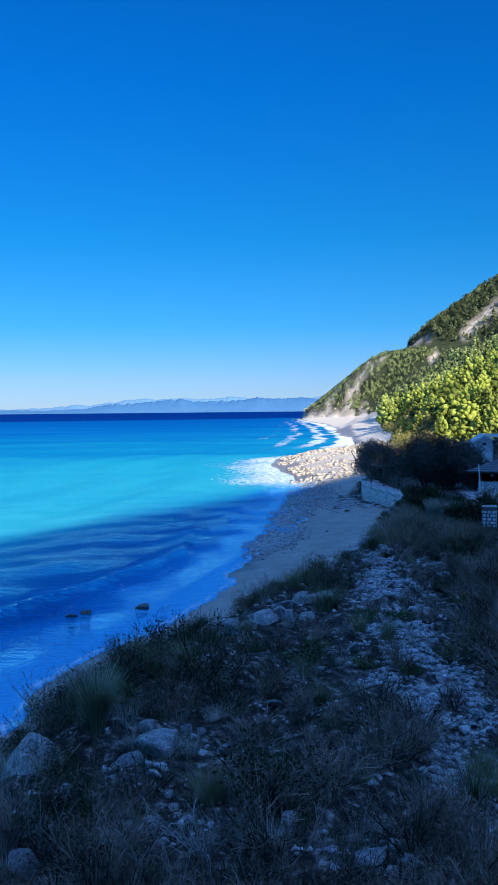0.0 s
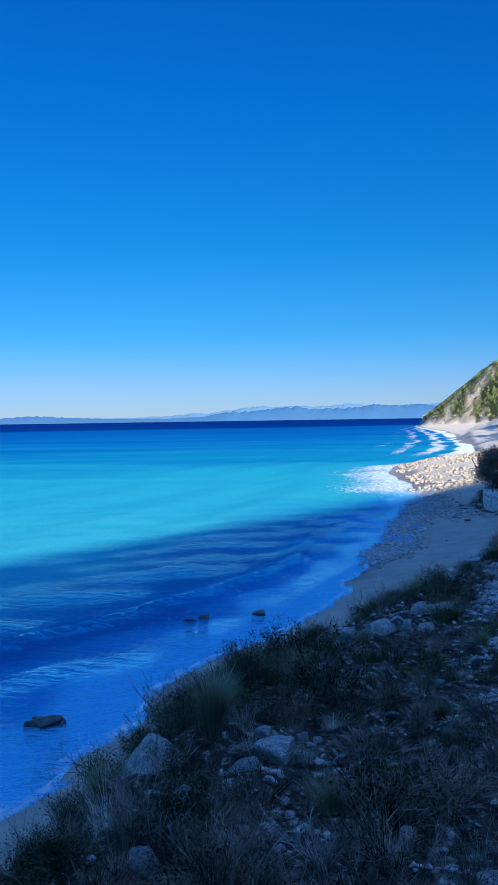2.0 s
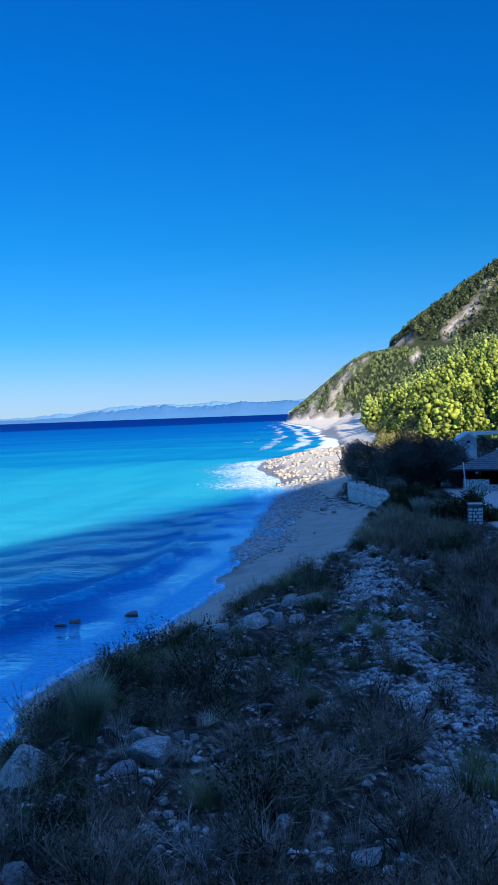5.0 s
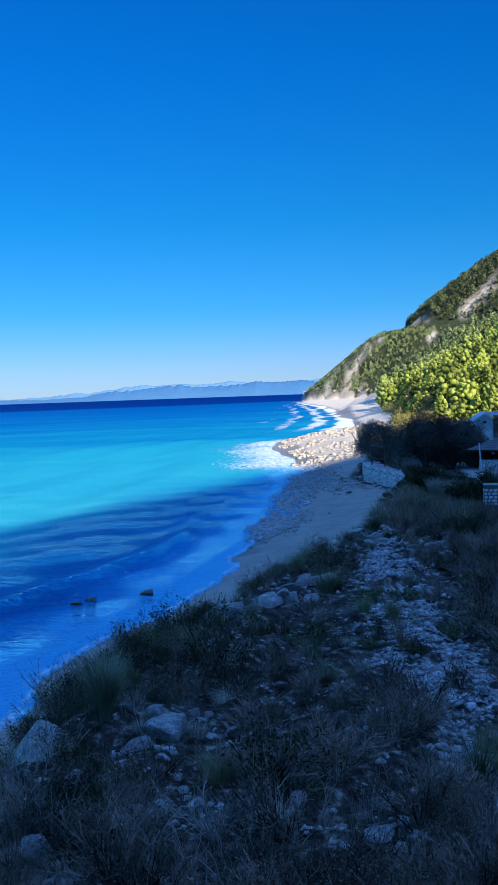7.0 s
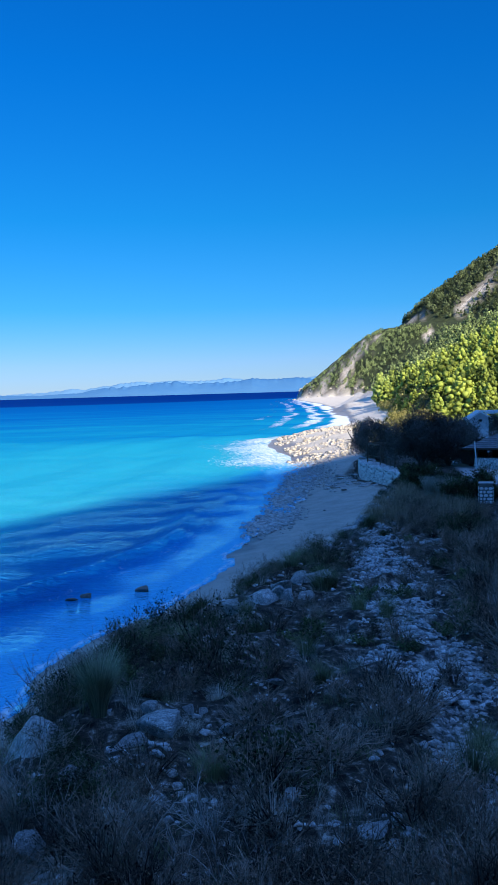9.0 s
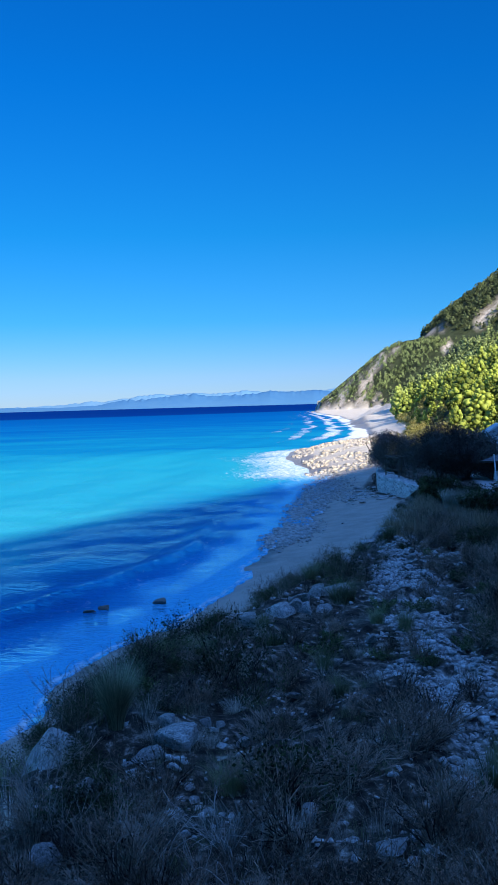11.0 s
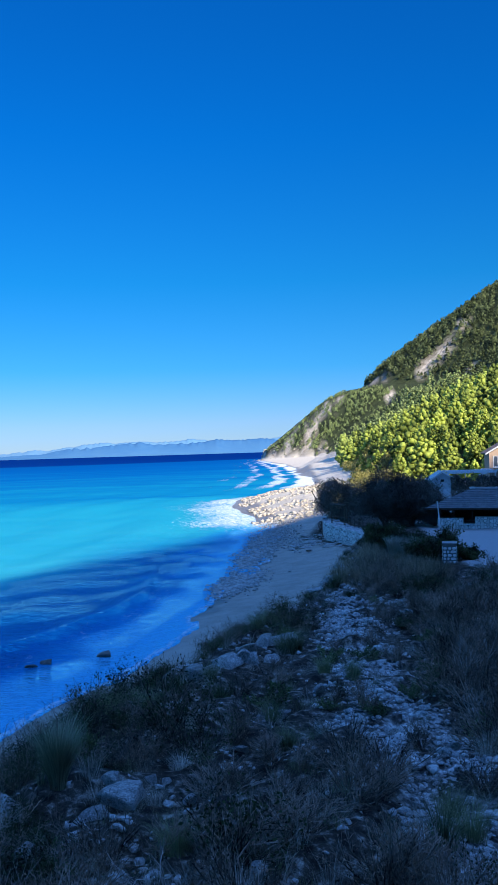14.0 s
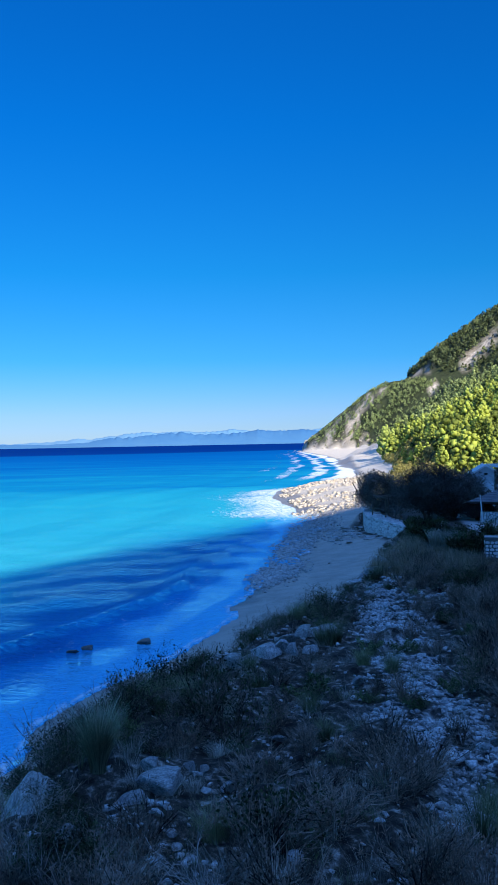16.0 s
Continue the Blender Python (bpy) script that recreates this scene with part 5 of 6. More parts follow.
# ---------------------------------------------------------------- trees by the sea wall
def tamarisk(x, y, height, radius, seed, leaves, label):
    rng = np.random.RandomState(seed)
    z = float(height_at(x, y)[0])
    tree = thing("tamarisk_tree", pose(x, y, z), label, "tree", "dark trees by the sea wall")
    rods = []
    lumps = []
    for k in range(7):
        a = k * 2.4 + rng.uniform(-0.4, 0.4)
        p = np.array([0, 0, -0.1])
        d = np.array([math.cos(a) * 0.4, math.sin(a) * 0.4, 1.0])
        r = 0.13
        for s in range(5):
            q = p + d * height * 0.11 * rng.uniform(0.8, 1.2)
            rods.append((p, q, r, r * 0.75))
            if s > 0:
                for _ in range(3):
                    e = q + (rng.normal(0, 1, 3) * [1, 1, 0.5] + [0, 0, 0.2]) * radius * 0.12
                    rods.append((q, e, r * 0.5, r * 0.15))
                    lumps.append(e)
            lumps.append(q)
            p, r = q, r * 0.75
            d = d + rng.normal(0, 0.25, 3) + np.array([math.cos(a), math.sin(a), -0.15]) * 0.1
    A, B, R0, R1 = (np.array([w[i] for w in rods]) for i in range(4))
    part("trunk", raw_mesh("trunk", *rod_shape(A, B, R0, R1, 6), M_BARK), None, tree)
    k = 46
    d = unit(rng, k) * (rng.uniform(0.25, 1, k) ** 0.5)[:, None]
    L = d * [radius * 0.86, radius * 0.86, height * 0.42] + [0, 0, height * 0.47]
    i = rng.randint(0, k, leaves)
    d = unit(rng, leaves)
    c = L[i] + d * (radius * 0.31 * rng.uniform(0.3, 1.2, leaves) ** 0.8)[:, None]
    c[:, 2] = np.maximum(c[:, 2], 0.25)
    along = d * 0.5 + [0, 0, 0.5] + unit(rng, leaves) * 0.6
    n = leaves
    part("crown", raw_mesh("crown", *leaf_shape(c, unit(rng, n), along, rng.uniform(0.12, 0.34, n), rng.uniform(0.03, 0.07, n)), M_TAMARISK, True), None, tree)
    return tree


tamarisk(13.1, 75.5, 4.5, 2.3, 3, 17000, "dark feathery tamarisk tree leaning over the sea wall")
tamarisk(15.6, 67.5, 4.9, 2.9, 4, 27000, "broad dark tamarisk tree with dense feathery crown")
tamarisk(18.0, 68.0, 5.0, 2.6, 5, 24000, "broad dark tamarisk tree beside the tavern")
tamarisk(19.6, 67.0, 2.6, 1.6, 6, 9000, "smaller dark tamarisk tree beside the tavern")


def dark_bush(x, y, wide, tall, seed, label, leaves=2600, mat=None):
    rng = np.random.RandomState(seed)
    ob = thing("dark_bush", pose(x, y, float(height_at(x, y)[0])), label, "bush", "dark bushes on the terrace")
    rods, ends = twigs(rng, 18, tall, wide, 0.02, 6)
    part("stem", raw_mesh("stem", *rods, M_TWIG), None, ob)
    part("foliage", raw_mesh("foliage", *foliage_on(rng, ends, max(2, leaves // len(ends[0])), 0.15, 0.07, 0.09), mat or M_SHRUB, True), None, ob)
    return ob


for n, (x, y, w, t) in enumerate(((12.9, 46.6, 0.9, 1.1), (13.7, 47.5, 0.9, 1.0), (14.6, 46.2, 0.6, 0.9), (14.9, 48.5, 0.6, 1.3), (12.0, 53.5, 1.0, 0.8), (12.6, 58.0, 0.9, 0.9), (13.3, 56.5, 1.1, 1.1), (15.6, 46.5, 0.8, 0.5), (13.6, 52.0, 1.2, 1.0))):
    dark_bush(x, y, w, t, 40 + n, "dark evergreen bush behind the gate pillar" if n < 4 else "dark evergreen bush at the edge of the terrace")


# ---------------------------------------------------------------- terrace, sea wall and buildings
M_WHITEWASH = simple("weathered_whitewash", (0.52, 0.50, 0.46), (0.80, 0.78, 0.74), 2.0, 0.85, 0.4, 0.01)
M_TIMBER = simple("weathered_timber", (0.05, 0.04, 0.032), (0.16, 0.13, 0.10), 7.0, 0.85, 0.4, 0.008)
M_MORTAR = simple("dark_mortar", (0.10, 0.095, 0.09), (0.22, 0.21, 0.20), 9.0, 0.95, 0.4, 0.01)
M_PALE_PAINT = simple("pale_painted_wood", (0.55, 0.55, 0.55), (0.78, 0.78, 0.78), 5.0, 0.6, 0.2, 0.004)
M_SHINGLE = simple("dark_shingle", (0.11, 0.112, 0.12), (0.26, 0.26, 0.27), 3.0, 0.85, 0.5, 0.02)
M_DARK_WOOD = simple("dark_stained_wood", (0.018, 0.014, 0.012), (0.06, 0.048, 0.04), 6.0, 0.7, 0.3, 0.005)
M_PLASTER = simple("grey_white_render", (0.45, 0.46, 0.47), (0.62, 0.63, 0.64), 1.5, 0.9, 0.2, 0.005)
M_PEACH = simple("peach_render", (0.52, 0.36, 0.27), (0.66, 0.48, 0.36), 1.5, 0.9, 0.2, 0.005)
M_WHITE = simple("white_paint", (0.72, 0.73, 0.74), (0.86, 0.86, 0.86), 4.0, 0.5, 0.1, 0.003)
M_ROOF_SHEET = simple("pale_roof_sheet", (0.40, 0.43, 0.47), (0.60, 0.63, 0.66), 2.0, 0.6, 0.2, 0.01)
M_TILE = simple("terracotta_roof", (0.20, 0.13, 0.10), (0.36, 0.25, 0.19), 6.0, 0.85, 0.6, 0.03)
M_KERB = simple("concrete_kerb", (0.30, 0.295, 0.285), (0.48, 0.47, 0.45), 4.0, 0.9, 0.3, 0.01)
glass_m, glass_add, glass_surface = material("window_glass")
M_GLASS = glass_surface(Base_Color=(0.10, 0.13, 0.17, 1), Roughness=0.06, Specular_IOR_Level=0.8)
TERRACE = 2.2


def rubble_material():
    """Rubble masonry seen from afar: pale stones in darker joints."""
    m, add, surface = material("rubble_masonry")
    co = add("TexCoord").outputs["Object"]
    cell = add("TexVoronoi", {"Vector": co, "Scale": 4.2, "Randomness": 0.85}, feature="DISTANCE_TO_EDGE").outputs["Distance"]
    tone_of = add("SeparateColor", {"Color": add("TexVoronoi", {"Vector": co, "Scale": 4.2, "Randomness": 0.85}).outputs["Color"]}).outputs[0]
    stone = ramp(add, tone_of, [(0.0, (0.58, 0.56, 0.53)), (1.0, (0.88, 0.86, 0.83))])
    joint = add("MapRange", {"Value": cell, "From Min": 0.02, "From Max": 0.07}).outputs[0]
    col = mixed(add, joint, (0.10, 0.10, 0.10), stone)
    relief = add("Bump", {"Height": joint, "Strength": 0.8, "Distance": 0.03}).outputs[0]
    return surface(Base_Color=col, Roughness=0.9, Normal=relief)


M_RUBBLE = rubble_material()
M_FACING = simple("pale_facing_stone", (0.56, 0.55, 0.53), (0.92, 0.90, 0.87), 6.0, 0.9, 0.5, 0.02)


def gate_pillar(x, y):
    """A square pillar faced with irregular stones in wide mortar joints."""
    rng = np.random.RandomState(77)
    w, h = 0.72, 1.3
    z = TERRACE - 0.04
    ob = thing("gate_pillar", pose(x, y, z, 0, 0, -17), "square gate pillar faced with pale irregular stones", "pillar")
    part("core", boxed((-w / 2, -w / 2, 0, w / 2, w / 2, h), bevel=0.015), M_MORTAR, ob)
    part("cap", boxed((-w / 2 - 0.03, -w / 2 - 0.03, h, w / 2 + 0.03, w / 2 + 0.03, h + 0.05), bevel=0.012), M_KERB, ob)
    cells = []
    zz = 0.02
    for row in range(6):
        hh = rng.uniform(0.165, 0.205)
        cuts = sorted([0.0, 1.0] + list(np.clip(np.array([0.33, 0.67] if row % 2 else [0.26, 0.55, 0.78])[: 2 + row % 2] + rng.uniform(-0.08, 0.08, 2 if row % 2 else 2 + row % 2)[: 2], 0.15, 0.85)))
        for a, b in zip(cuts[:-1], cuts[1:]):
            cells.append(((a - 0.5) * w, zz, (b - 0.5) * w, min(zz + hh, h - 0.01)))
        zz += hh
    for side in range(4):
        for x0, z0, x1, z1 in cells:
            bm = bmesh.new()
            cx, cz, hx, hz = (x0 + x1) / 2, (z0 + z1) / 2, (x1 - x0) / 2 - 0.018, (z1 - z0) / 2 - 0.016
            ring = []
            for k in range(8):
                a = 2 * math.pi * (k + 0.5) / 8
                f = 0.98 + rng.uniform(-0.10, 0.06)
                px = max(-1, min(1, 1.3 * math.cos(a))) * hx * f
                pz = max(-1, min(1, 1.3 * math.sin(a))) * hz * f
                ring.append((cx + px, cz + pz))
            out = -w / 2 - rng.uniform(0.015, 0.035)
            low = [bm.verts.new((px, -w / 2 + 0.01, pz)) for px, pz in ring]
            top = [bm.verts.new((cx + (px - cx) * 0.88, out, cz + (pz - cz) * 0.88)) for px, pz in ring]
            bm.faces.new(top)
            for k in range(8):
                bm.faces.new((low[k], low[(k + 1) % 8], top[(k + 1) % 8], top[k]))
            bmesh.ops.recalc_face_normals(bm, faces=bm.faces)
            part("stone", bm, M_FACING, ob, at=pose(0, 0, 0, 0, 0, 90 * side))
    return ob


gate_pillar(13.75, 44.3)


def sea_wall():
    """The whitewashed wall that holds the terrace above the beach, in cast lengths with cracked joints."""
    a, b = Vector((13.0, 61.2, 0)), Vector((11.35, 71.4, 0))
    c = Vector((12.2, 78.0, 0))
    wall = thing("sea_wall", pose(a.x, a.y, 0), "weathered whitewashed sea wall holding the terrace", "wall")
    rng = np.random.RandomState(9)
    for p, q, count in ((a, b, 5), (b, c, 3)):
        d = (q - p)
        turn = math.degrees(math.atan2(d.y, d.x))
        step = d.length / count
        for i in range(count):
            at = p + d * (i / count) - a
            drop = rng.uniform(-0.06, 0.04)
            part("wall_length", boxed((0.015, -1.3, 0.1, step - 0.015, 0.18, TERRACE + 0.12 + drop), bevel=0.03), M_RUBBLE, wall, at=pose(at.x, at.y, 0, 0, 0, turn))
            part("footing", boxed((0.0, -0.1, -0.2, step, 0.42 + rng.uniform(0, 0.15), 0.75 + rng.uniform(-0.1, 0.1)), bevel=0.04), M_KERB, wall, at=pose(at.x, at.y, 0, 0, 0, turn))
    return wall


def pergola():
    ob = thing("pergola", pose(11.7, 71.0, TERRACE), "weathered timber pergola frame above the sea wall", "pergola")
    posts = ((0.1, 0.2), (0.9, -1.6), (1.6, 1.0), (2.3, -0.9))
    for x, y in posts:
        part("post", boxed((x - 0.05, y - 0.05, 0, x + 0.05, y + 0.05, 1.85), bevel=0.008), M_TIMBER, ob)
    for i, j in ((0, 1), (2, 3), (0, 2), (1, 3)):
        (x0, y0), (x1, y1) = posts[i], posts[j]
        part("beam", bar(bmesh.new(), (x0, y0, 1.8), (x1, y1, 1.74), 0.05, 0.05, 5), M_TIMBER, ob)
    for z in (0.35, 0.75):
        part("rail", bar(bmesh.new(), (0.1, 0.2, z), (0.9, -1.6, z - 0.05), 0.03, 0.03, 5), M_TIMBER, ob)
    return ob


def rail_fence():
    ob = thing("rail_fence", pose(12.9, 68.3, TERRACE), "low timber rail fence along the sea wall", "fence")
    d = Vector((0.55, -5.6, 0))
    for i in range(6):
        p = d * (i / 5)
        part("post", boxed((p.x - 0.04, p.y - 0.04, 0, p.x + 0.04, p.y + 0.04, 0.75), bevel=0.006), M_TIMBER, ob)
    for z in (0.3, 0.66):
        part("rail", bar(bmesh.new(), (0, 0, z), (d.x, d.y, z), 0.028, 0.028, 5), M_TIMBER, ob)
    return ob


sea_wall()
pergola()
rail_fence()


def leaning_pole():
    ob = new("pole")
    ob.matrix_basis = pose(17.7, 58.9, TERRACE)
    tagged(ob, "thin pale pole leaning slightly on the terrace", "pole")
    part("shaft", bar(bmesh.new(), (0, 0, -0.1), (-0.2, 0, 2.5), 0.055, 0.045, 8), M_PALE_PAINT, ob)
    part("top_cap", bar(bmesh.new(), (-0.2, 0, 2.5), (-0.204, 0, 2.55), 0.06, 0.06, 8), M_PALE_PAINT, ob)


def concrete_post():
    ob = thing("concrete_post", pose(14.0, 56.4, TERRACE - 0.05, 0, 2, 20), "short pale concrete post under the trees", "post")
    part("shaft", boxed((-0.11, -0.11, 0, 0.11, 0.11, 1.0), bevel=0.015), M_WHITEWASH, ob)
    part("chamfered_top", boxed((-0.09, -0.09, 1.0, 0.09, 0.09, 1.05), bevel=0.02), M_WHITEWASH, ob)


leaning_pole()
concrete_post()


def tavern():
    """A low open-sided beach tavern: stone parapet, dark posts, hipped roof."""
    ob = thing("beach_tavern", pose(19.3, 65.0, TERRACE, 0, 0, -27), "low open beach tavern with stone parapet and dark hipped roof", "building")
    L, D, P, E = 13.0, 7.0, 0.87, 1.62
    for a, b, hgt in ((0.0, 2.0, P - 0.06), (2.02, 2.9, P - 0.5), (2.92, L, P)):
        part("parapet", boxed((a, -0.12, -0.05, b, 0.22, hgt), bevel=0.02), M_RUBBLE, ob)
    part("side_parapet", boxed((-0.02, 0.24, -0.05, 0.28, D, P - 0.08), bevel=0.02), M_RUBBLE, ob)
    part("coping", boxed((2.9, -0.15, P, L, 0.26, P + 0.05), bevel=0.01), M_KERB, ob)
    part("back_wall", boxed((0.0, D - 0.2, -0.05, L, D, E + 0.1)), M_DARK_WOOD, ob)
    part("floor_slab", boxed((0.3, 0.25, -0.05, L, D - 0.2, 0.05)), M_KERB, ob)
    for i in range(6):
        x = 0.15 + i * 2.5
        part("post", boxed((x, 0.0, P - 0.2, x + 0.12, 0.12, E), bevel=0.008), M_DARK_WOOD, ob)
    bm = bmesh.new()
    x0, x1, y0, y1 = -0.9, L + 0.6, -0.8, D + 0.6
    ridge0, ridge1, mid = 2.3, L - 3.0, (y0 + y1) / 2
    low = [bm.verts.new(v) for v in ((x0, y0, E), (x1, y0, E), (x1, y1, E), (x0, y1, E))]
    r0, r1 = bm.verts.new((ridge0, mid, E + 1.35)), bm.verts.new((ridge1, mid, E + 1.35))
    for f in ((low[0], low[1], r1, r0), (low[1], low[2], r1), (low[2], low[3], r0, r1), (low[3], low[0], r0)):
        bm.faces.new(f)
    bm.faces.new(low[::-1])
    bmesh.ops.recalc_face_normals(bm, faces=bm.faces)
    roof = part("roof", bm, M_SHINGLE, ob)
    part("eave_board", boxed((x0, y0 - 0.03, E - 0.1, x1, y0, E + 0.02)), M_DARK_WOOD, roof)
    part("side_eave_board", boxed((x0 - 0.03, y0, E - 0.1, x0, y1, E + 0.02)), M_DARK_WOOD, roof)
    part("ridge_cap", bar(bmesh.new(), (ridge0, mid, E + 1.36), (ridge1, mid, E + 1.36), 0.09, 0.09, 8), M_KERB, roof)
    part("ridge_knob", boxed((ridge0 - 0.25, mid - 0.15, E + 1.3, ridge0 + 0.25, mid + 0.15, E + 1.46), bevel=0.04), M_WHITEWASH, roof)
    # courses of shingles stand proud of the roof plane
    n = 11
    for k in range(n):
        u = k / n
        bm = bmesh.new()
        ax, bx = x0 + (ridge0 - x0) * u, x1 + (ridge1 - x1) * u
        yy, zz = y0 + (mid - y0) * u, E + 1.35 * u
        box(bm, ax + 0.05, yy - 0.01, zz + 0.0, bx - 0.05, yy + 0.16, zz + 0.055)
        part("shingle_course", bm, M_SHINGLE, roof)
    return ob


tavern()


def window_unit(parent, x, z, w, h, y=-0.03, shutters=False):
    """A window: frame, pane and sill on a wall whose face is the plane y = 0."""
    win = part("window", boxed((x, y + 0.012, z, x + w, y + 0.03, z + h)), M_GLASS, parent, "dark window with white frame")
    f = 0.09
    part("window_frame", boxed((x - f, y - 0.03, z - f, x, y + 0.03, z + h + f), (x + w, y - 0.03, z - f, x + w + f, y + 0.03, z + h + f),
                               (x, y - 0.03, z + h, x + w, y + 0.03, z + h + f), (x, y - 0.03, z - f, x + w, y + 0.03, z), (x + w / 2 - 0.025, y - 0.02, z, x + w / 2 + 0.025, y + 0.01, z + h)), M_WHITE, win)
    part("window_sill", boxed((x - f - 0.05, y - 0.12, z - f - 0.06, x + w + f + 0.05, y + 0.03, z - f)), M_WHITE, win)
    return win


def gabled(name, x, y, z, turn, w, d, eave, ridge, wall_mat, roof_mat, label, over=0.3, fascia=None):
    """A small house whose gable end looks along -y of its own."""
    ob = thing(name, pose(x, y, z, 0, 0, turn), label, "building")
    part("gable_wall", prism([(0, -0.3), (w, -0.3), (w, eave), (w / 2, ridge), (0, eave)], 0.2), wall_mat, ob)
    part("back_wall", prism([(0, -0.3), (w, -0.3), (w, eave), (w / 2, ridge), (0, eave)], 0.2), wall_mat, ob, at=pose(0, d - 0.2, 0))
    part("side_wall", boxed((0.0, 0.2, -0.3, 0.2, d - 0.2, eave)), wall_mat, ob)
    part("side_wall", boxed((w - 0.2, 0.2, -0.3, w, d - 0.2, eave)), wall_mat, ob)
    slope = (ridge - eave) / (w / 2)
    for sgn in (0, 1):
        pts = [(-over, eave - slope * over), (w / 2, ridge), (w / 2, ridge + 0.12), (-over, eave - slope * over + 0.12)]
        if sgn:
            pts = [(w - px, pz) for px, pz in pts][::-1]
        roof = part("roof_slope", prism([(px, pz + 0.01) for px, pz in pts], d + 2 * over), roof_mat, ob, at=pose(0, -over, 0))
        if fascia:
            part("fascia", prism([(px, pz + (0.02 if i > 1 else -0.06)) for i, (px, pz) in enumerate(pts)] if not sgn else [(px, pz + (0.02 if i < 2 else -0.06)) for i, (px, pz) in enumerate(pts)], 0.04), fascia, roof, at=pose(0, -0.042, 0))
    return ob


shed = gabled("garden_shed", 24.75, 85.5, TERRACE, -12, 2.45, 4.2, 3.0, 3.75, M_PLASTER, M_ROOF_SHEET, "small pale rendered shed with sheet roof", 0.28, M_WHITE)
part("door", boxed((1.35, -0.035, 0.0, 2.1, -0.003, 1.95), bevel=0.01), M_PALE_PAINT, shed)
part("vent", boxed((1.05, -0.03, 2.75, 1.4, -0.003, 3.0), bevel=0.01), M_DARK_WOOD, shed)
unit_box = thing("air_unit", pose(27.15, 84.2, TERRACE), "small white air unit on a stand beside the shed", "air unit")
part("housing", boxed((0, 0, 1.55, 0.75, 0.32, 2.1), bevel=0.03), M_WHITE, unit_box)
part("grille", boxed((0.12, -0.02, 1.62, 0.55, -0.003, 2.02), bevel=0.008), M_KERB, unit_box)
part("stand", boxed((0.05, 0.05, 0, 0.12, 0.25, 1.55), (0.63, 0.05, 0, 0.7, 0.25, 1.55)), M_PALE_PAINT, unit_box)

canopy = thing("flat_canopy", pose(28.6, 92.0, TERRACE, 0, 0, -4), "flat white canopy roof on thin posts", "canopy")
part("roof_panel", boxed((0, 0, 3.45, 5.6, 3.5, 3.62), bevel=0.02), M_ROOF_SHEET, canopy)
part("front_edge", boxed((0, -0.06, 3.32, 5.6, -0.003, 3.64)), M_WHITE, canopy)
for px in (0.1, 2.0, 3.9, 5.4):
    part("post", boxed((px, 0.1, -0.3, px + 0.1, 0.2, 3.45)), M_WHITE, canopy)


def villa():
    ob = gabled("villa", 36.4, 100.0, TERRACE - 0.2, -16, 8.6, 9.0, 5.75, 8.2, M_PEACH, M_TILE, "peach rendered villa with tiled roof and white windows", 0.45, M_WHITE)
    for x, z in ((0.55, 3.95), (2.0, 3.75), (4.6, 3.9)):
        window_unit(ob, x, z, 0.9, 1.25)
    for x, z in ((1.0, 0.9), (3.4, 0.9)):
        window_unit(ob, x, z, 1.1, 1.3)
    porch = part("porch_roof", prism([(-1.4, 2.95), (1.6, 3.75), (1.6, 3.87), (-1.4, 3.07)], 1.6), M_TILE, ob, at=pose(0, -1.6, 0))
    part("porch_edge", prism([(-1.42, 2.9), (1.6, 3.70), (1.6, 3.9), (-1.42, 3.1)], 0.05), M_WHITE, porch, at=pose(0, -0.055, 0))
    for px, top in ((-1.2, 2.95), (1.4, 3.65)):
        part("porch_post", boxed((px, -1.5, -0.2, px + 0.14, -1.36, top), bevel=0.01), M_WHITE, ob)
    rail = part("balcony_rail", boxed((-1.1, -1.45, 3.75, 0.3, -1.41, 3.81)), M_WHITE, ob)
    for k in range(6):
        part("baluster", boxed((-1.08 + k * 0.26, -1.445, 3.05 + k * 0.08, -1.05 + k * 0.26, -1.415, 3.75)), M_WHITE, rail)
    return ob


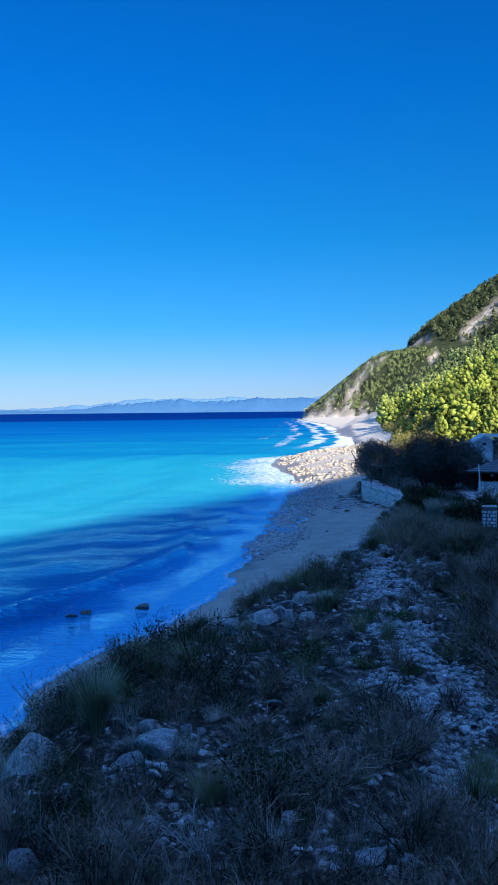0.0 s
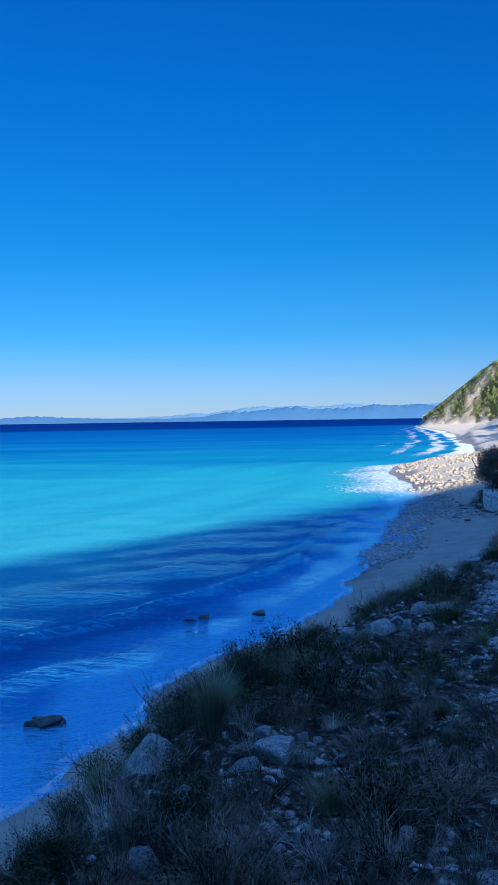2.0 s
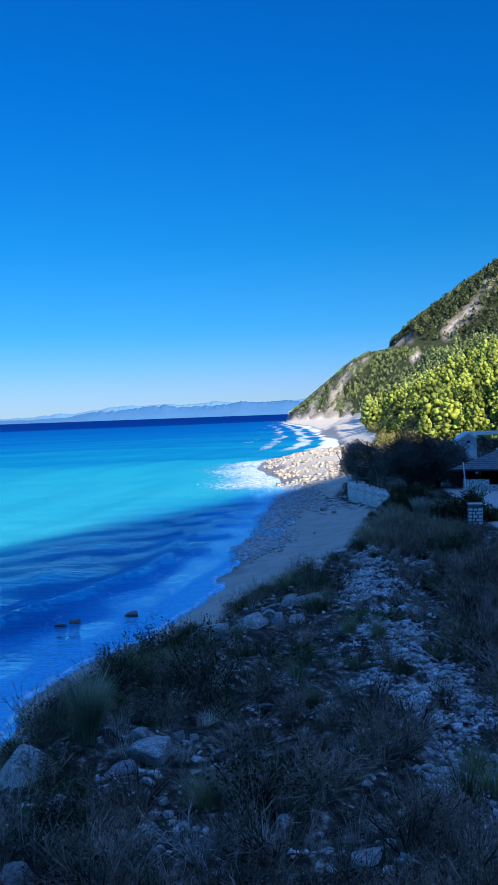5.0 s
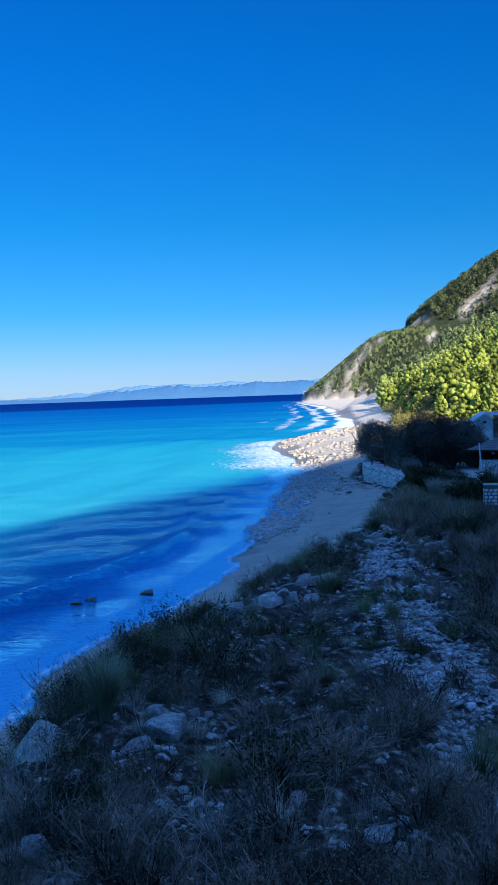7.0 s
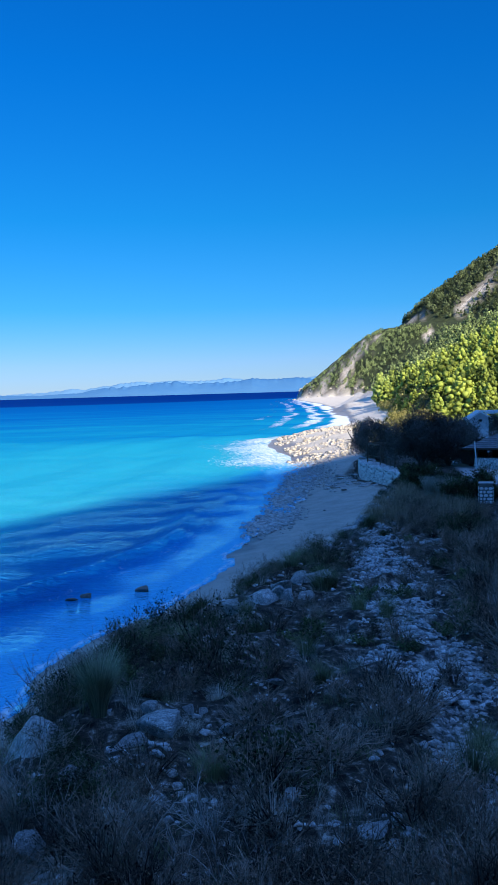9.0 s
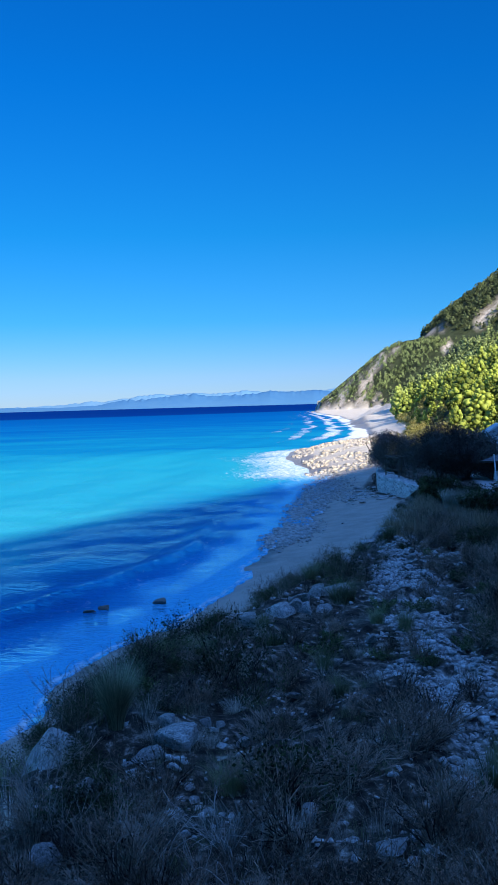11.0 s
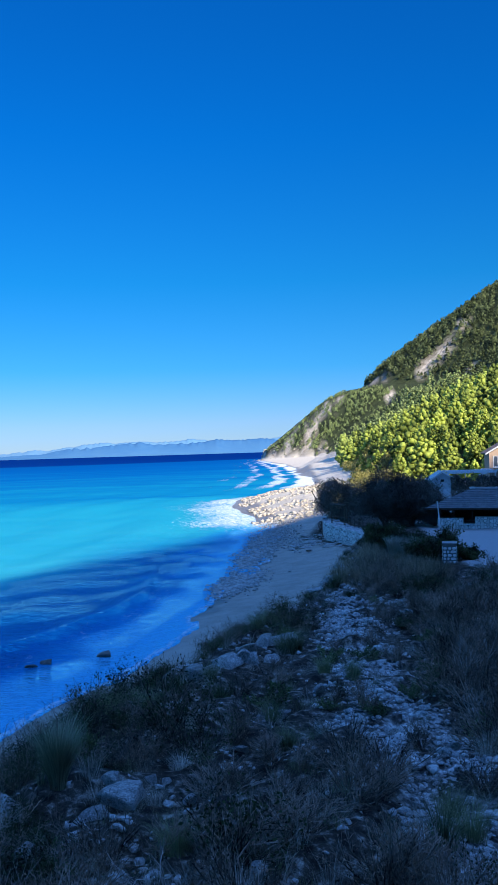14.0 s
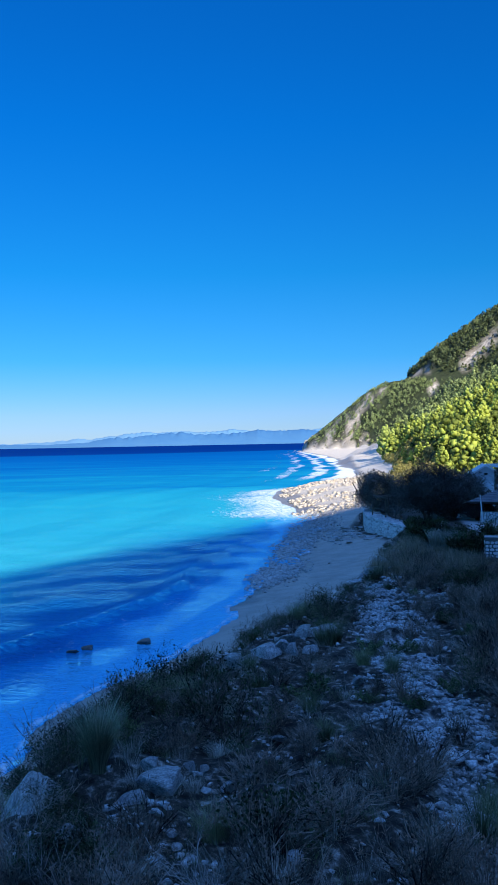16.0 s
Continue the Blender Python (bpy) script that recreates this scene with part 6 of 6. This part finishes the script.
villa()


def hedge():
    rng = np.random.RandomState(14)
    ob = thing("dark_hedge", pose(27.6, 79.0, TERRACE - 0.1, 0, 0, -15), "tall dark clipped hedge behind the tavern", "hedge")
    rods, ends = twigs(rng, 40, 3.2, 3.2, 0.03, 5)
    part("stem", raw_mesh("stem", *rods, M_TWIG), None, ob)
    n = 9000
    c = np.column_stack([rng.uniform(-2.6, 4.5, n), rng.uniform(-0.8, 0.8, n), 3.45 * rng.uniform(0.02, 1, n) ** 0.7])
    c[:, 2] *= 1 + 0.06 * np.sin(c[:, 0] * 2.2) + 0.04 * np.sin(c[:, 0] * 5)
    part("foliage", raw_mesh("foliage", *leaf_shape(c, unit(rng, n), unit(rng, n), rng.uniform(0.12, 0.25, n), rng.uniform(0.07, 0.13, n)), M_TAMARISK, True), None, ob)


hedge()


def kerb():
    """The kerb between the scrub and the paved yard."""
    ob = thing("yard_kerb", pose(14.5, 42.6, 0), "low concrete kerb along the paved yard", "kerb")
    for k in range(9):
        x = k * 0.98
        z = float(height_at(14.5 + x * 0.62, 42.6 - x * 0.78)[0])
        part("kerb_stone", boxed((0.01, -0.09, z - 0.15, 0.96, 0.09, z + 0.10), bevel=0.015), M_KERB, ob, at=pose(x * 0.62, -x * 0.78, 0, 0, 0, math.degrees(math.atan2(-0.78, 0.62))))
    return ob


kerb()


def road_wall():
    """The pale guard wall of the hill road, in lengths with a gap for drainage."""
    ob = thing("road_guard_wall", pose(0, 0, 0), "pale guard wall of the road across the hillside", "wall")
    pts = [(197, 556), (204, 553), (211, 550), (218, 547)]
    for (xa, ya), (xb, yb) in zip(pts[:-1], pts[1:]):
        z = float(height_at((xa + xb) / 2, (ya + yb) / 2)[0])
        part("wall_length", boxed((0.1, -0.3, z - 2.0, math.hypot(xb - xa, yb - ya) - 0.1, 0.3, z + 4.2), bevel=0.05), M_WHITEWASH, ob, at=pose(xa, ya, 0, 0, 0, math.degrees(math.atan2(yb - ya, xb - xa))))
    return ob


road_wall()
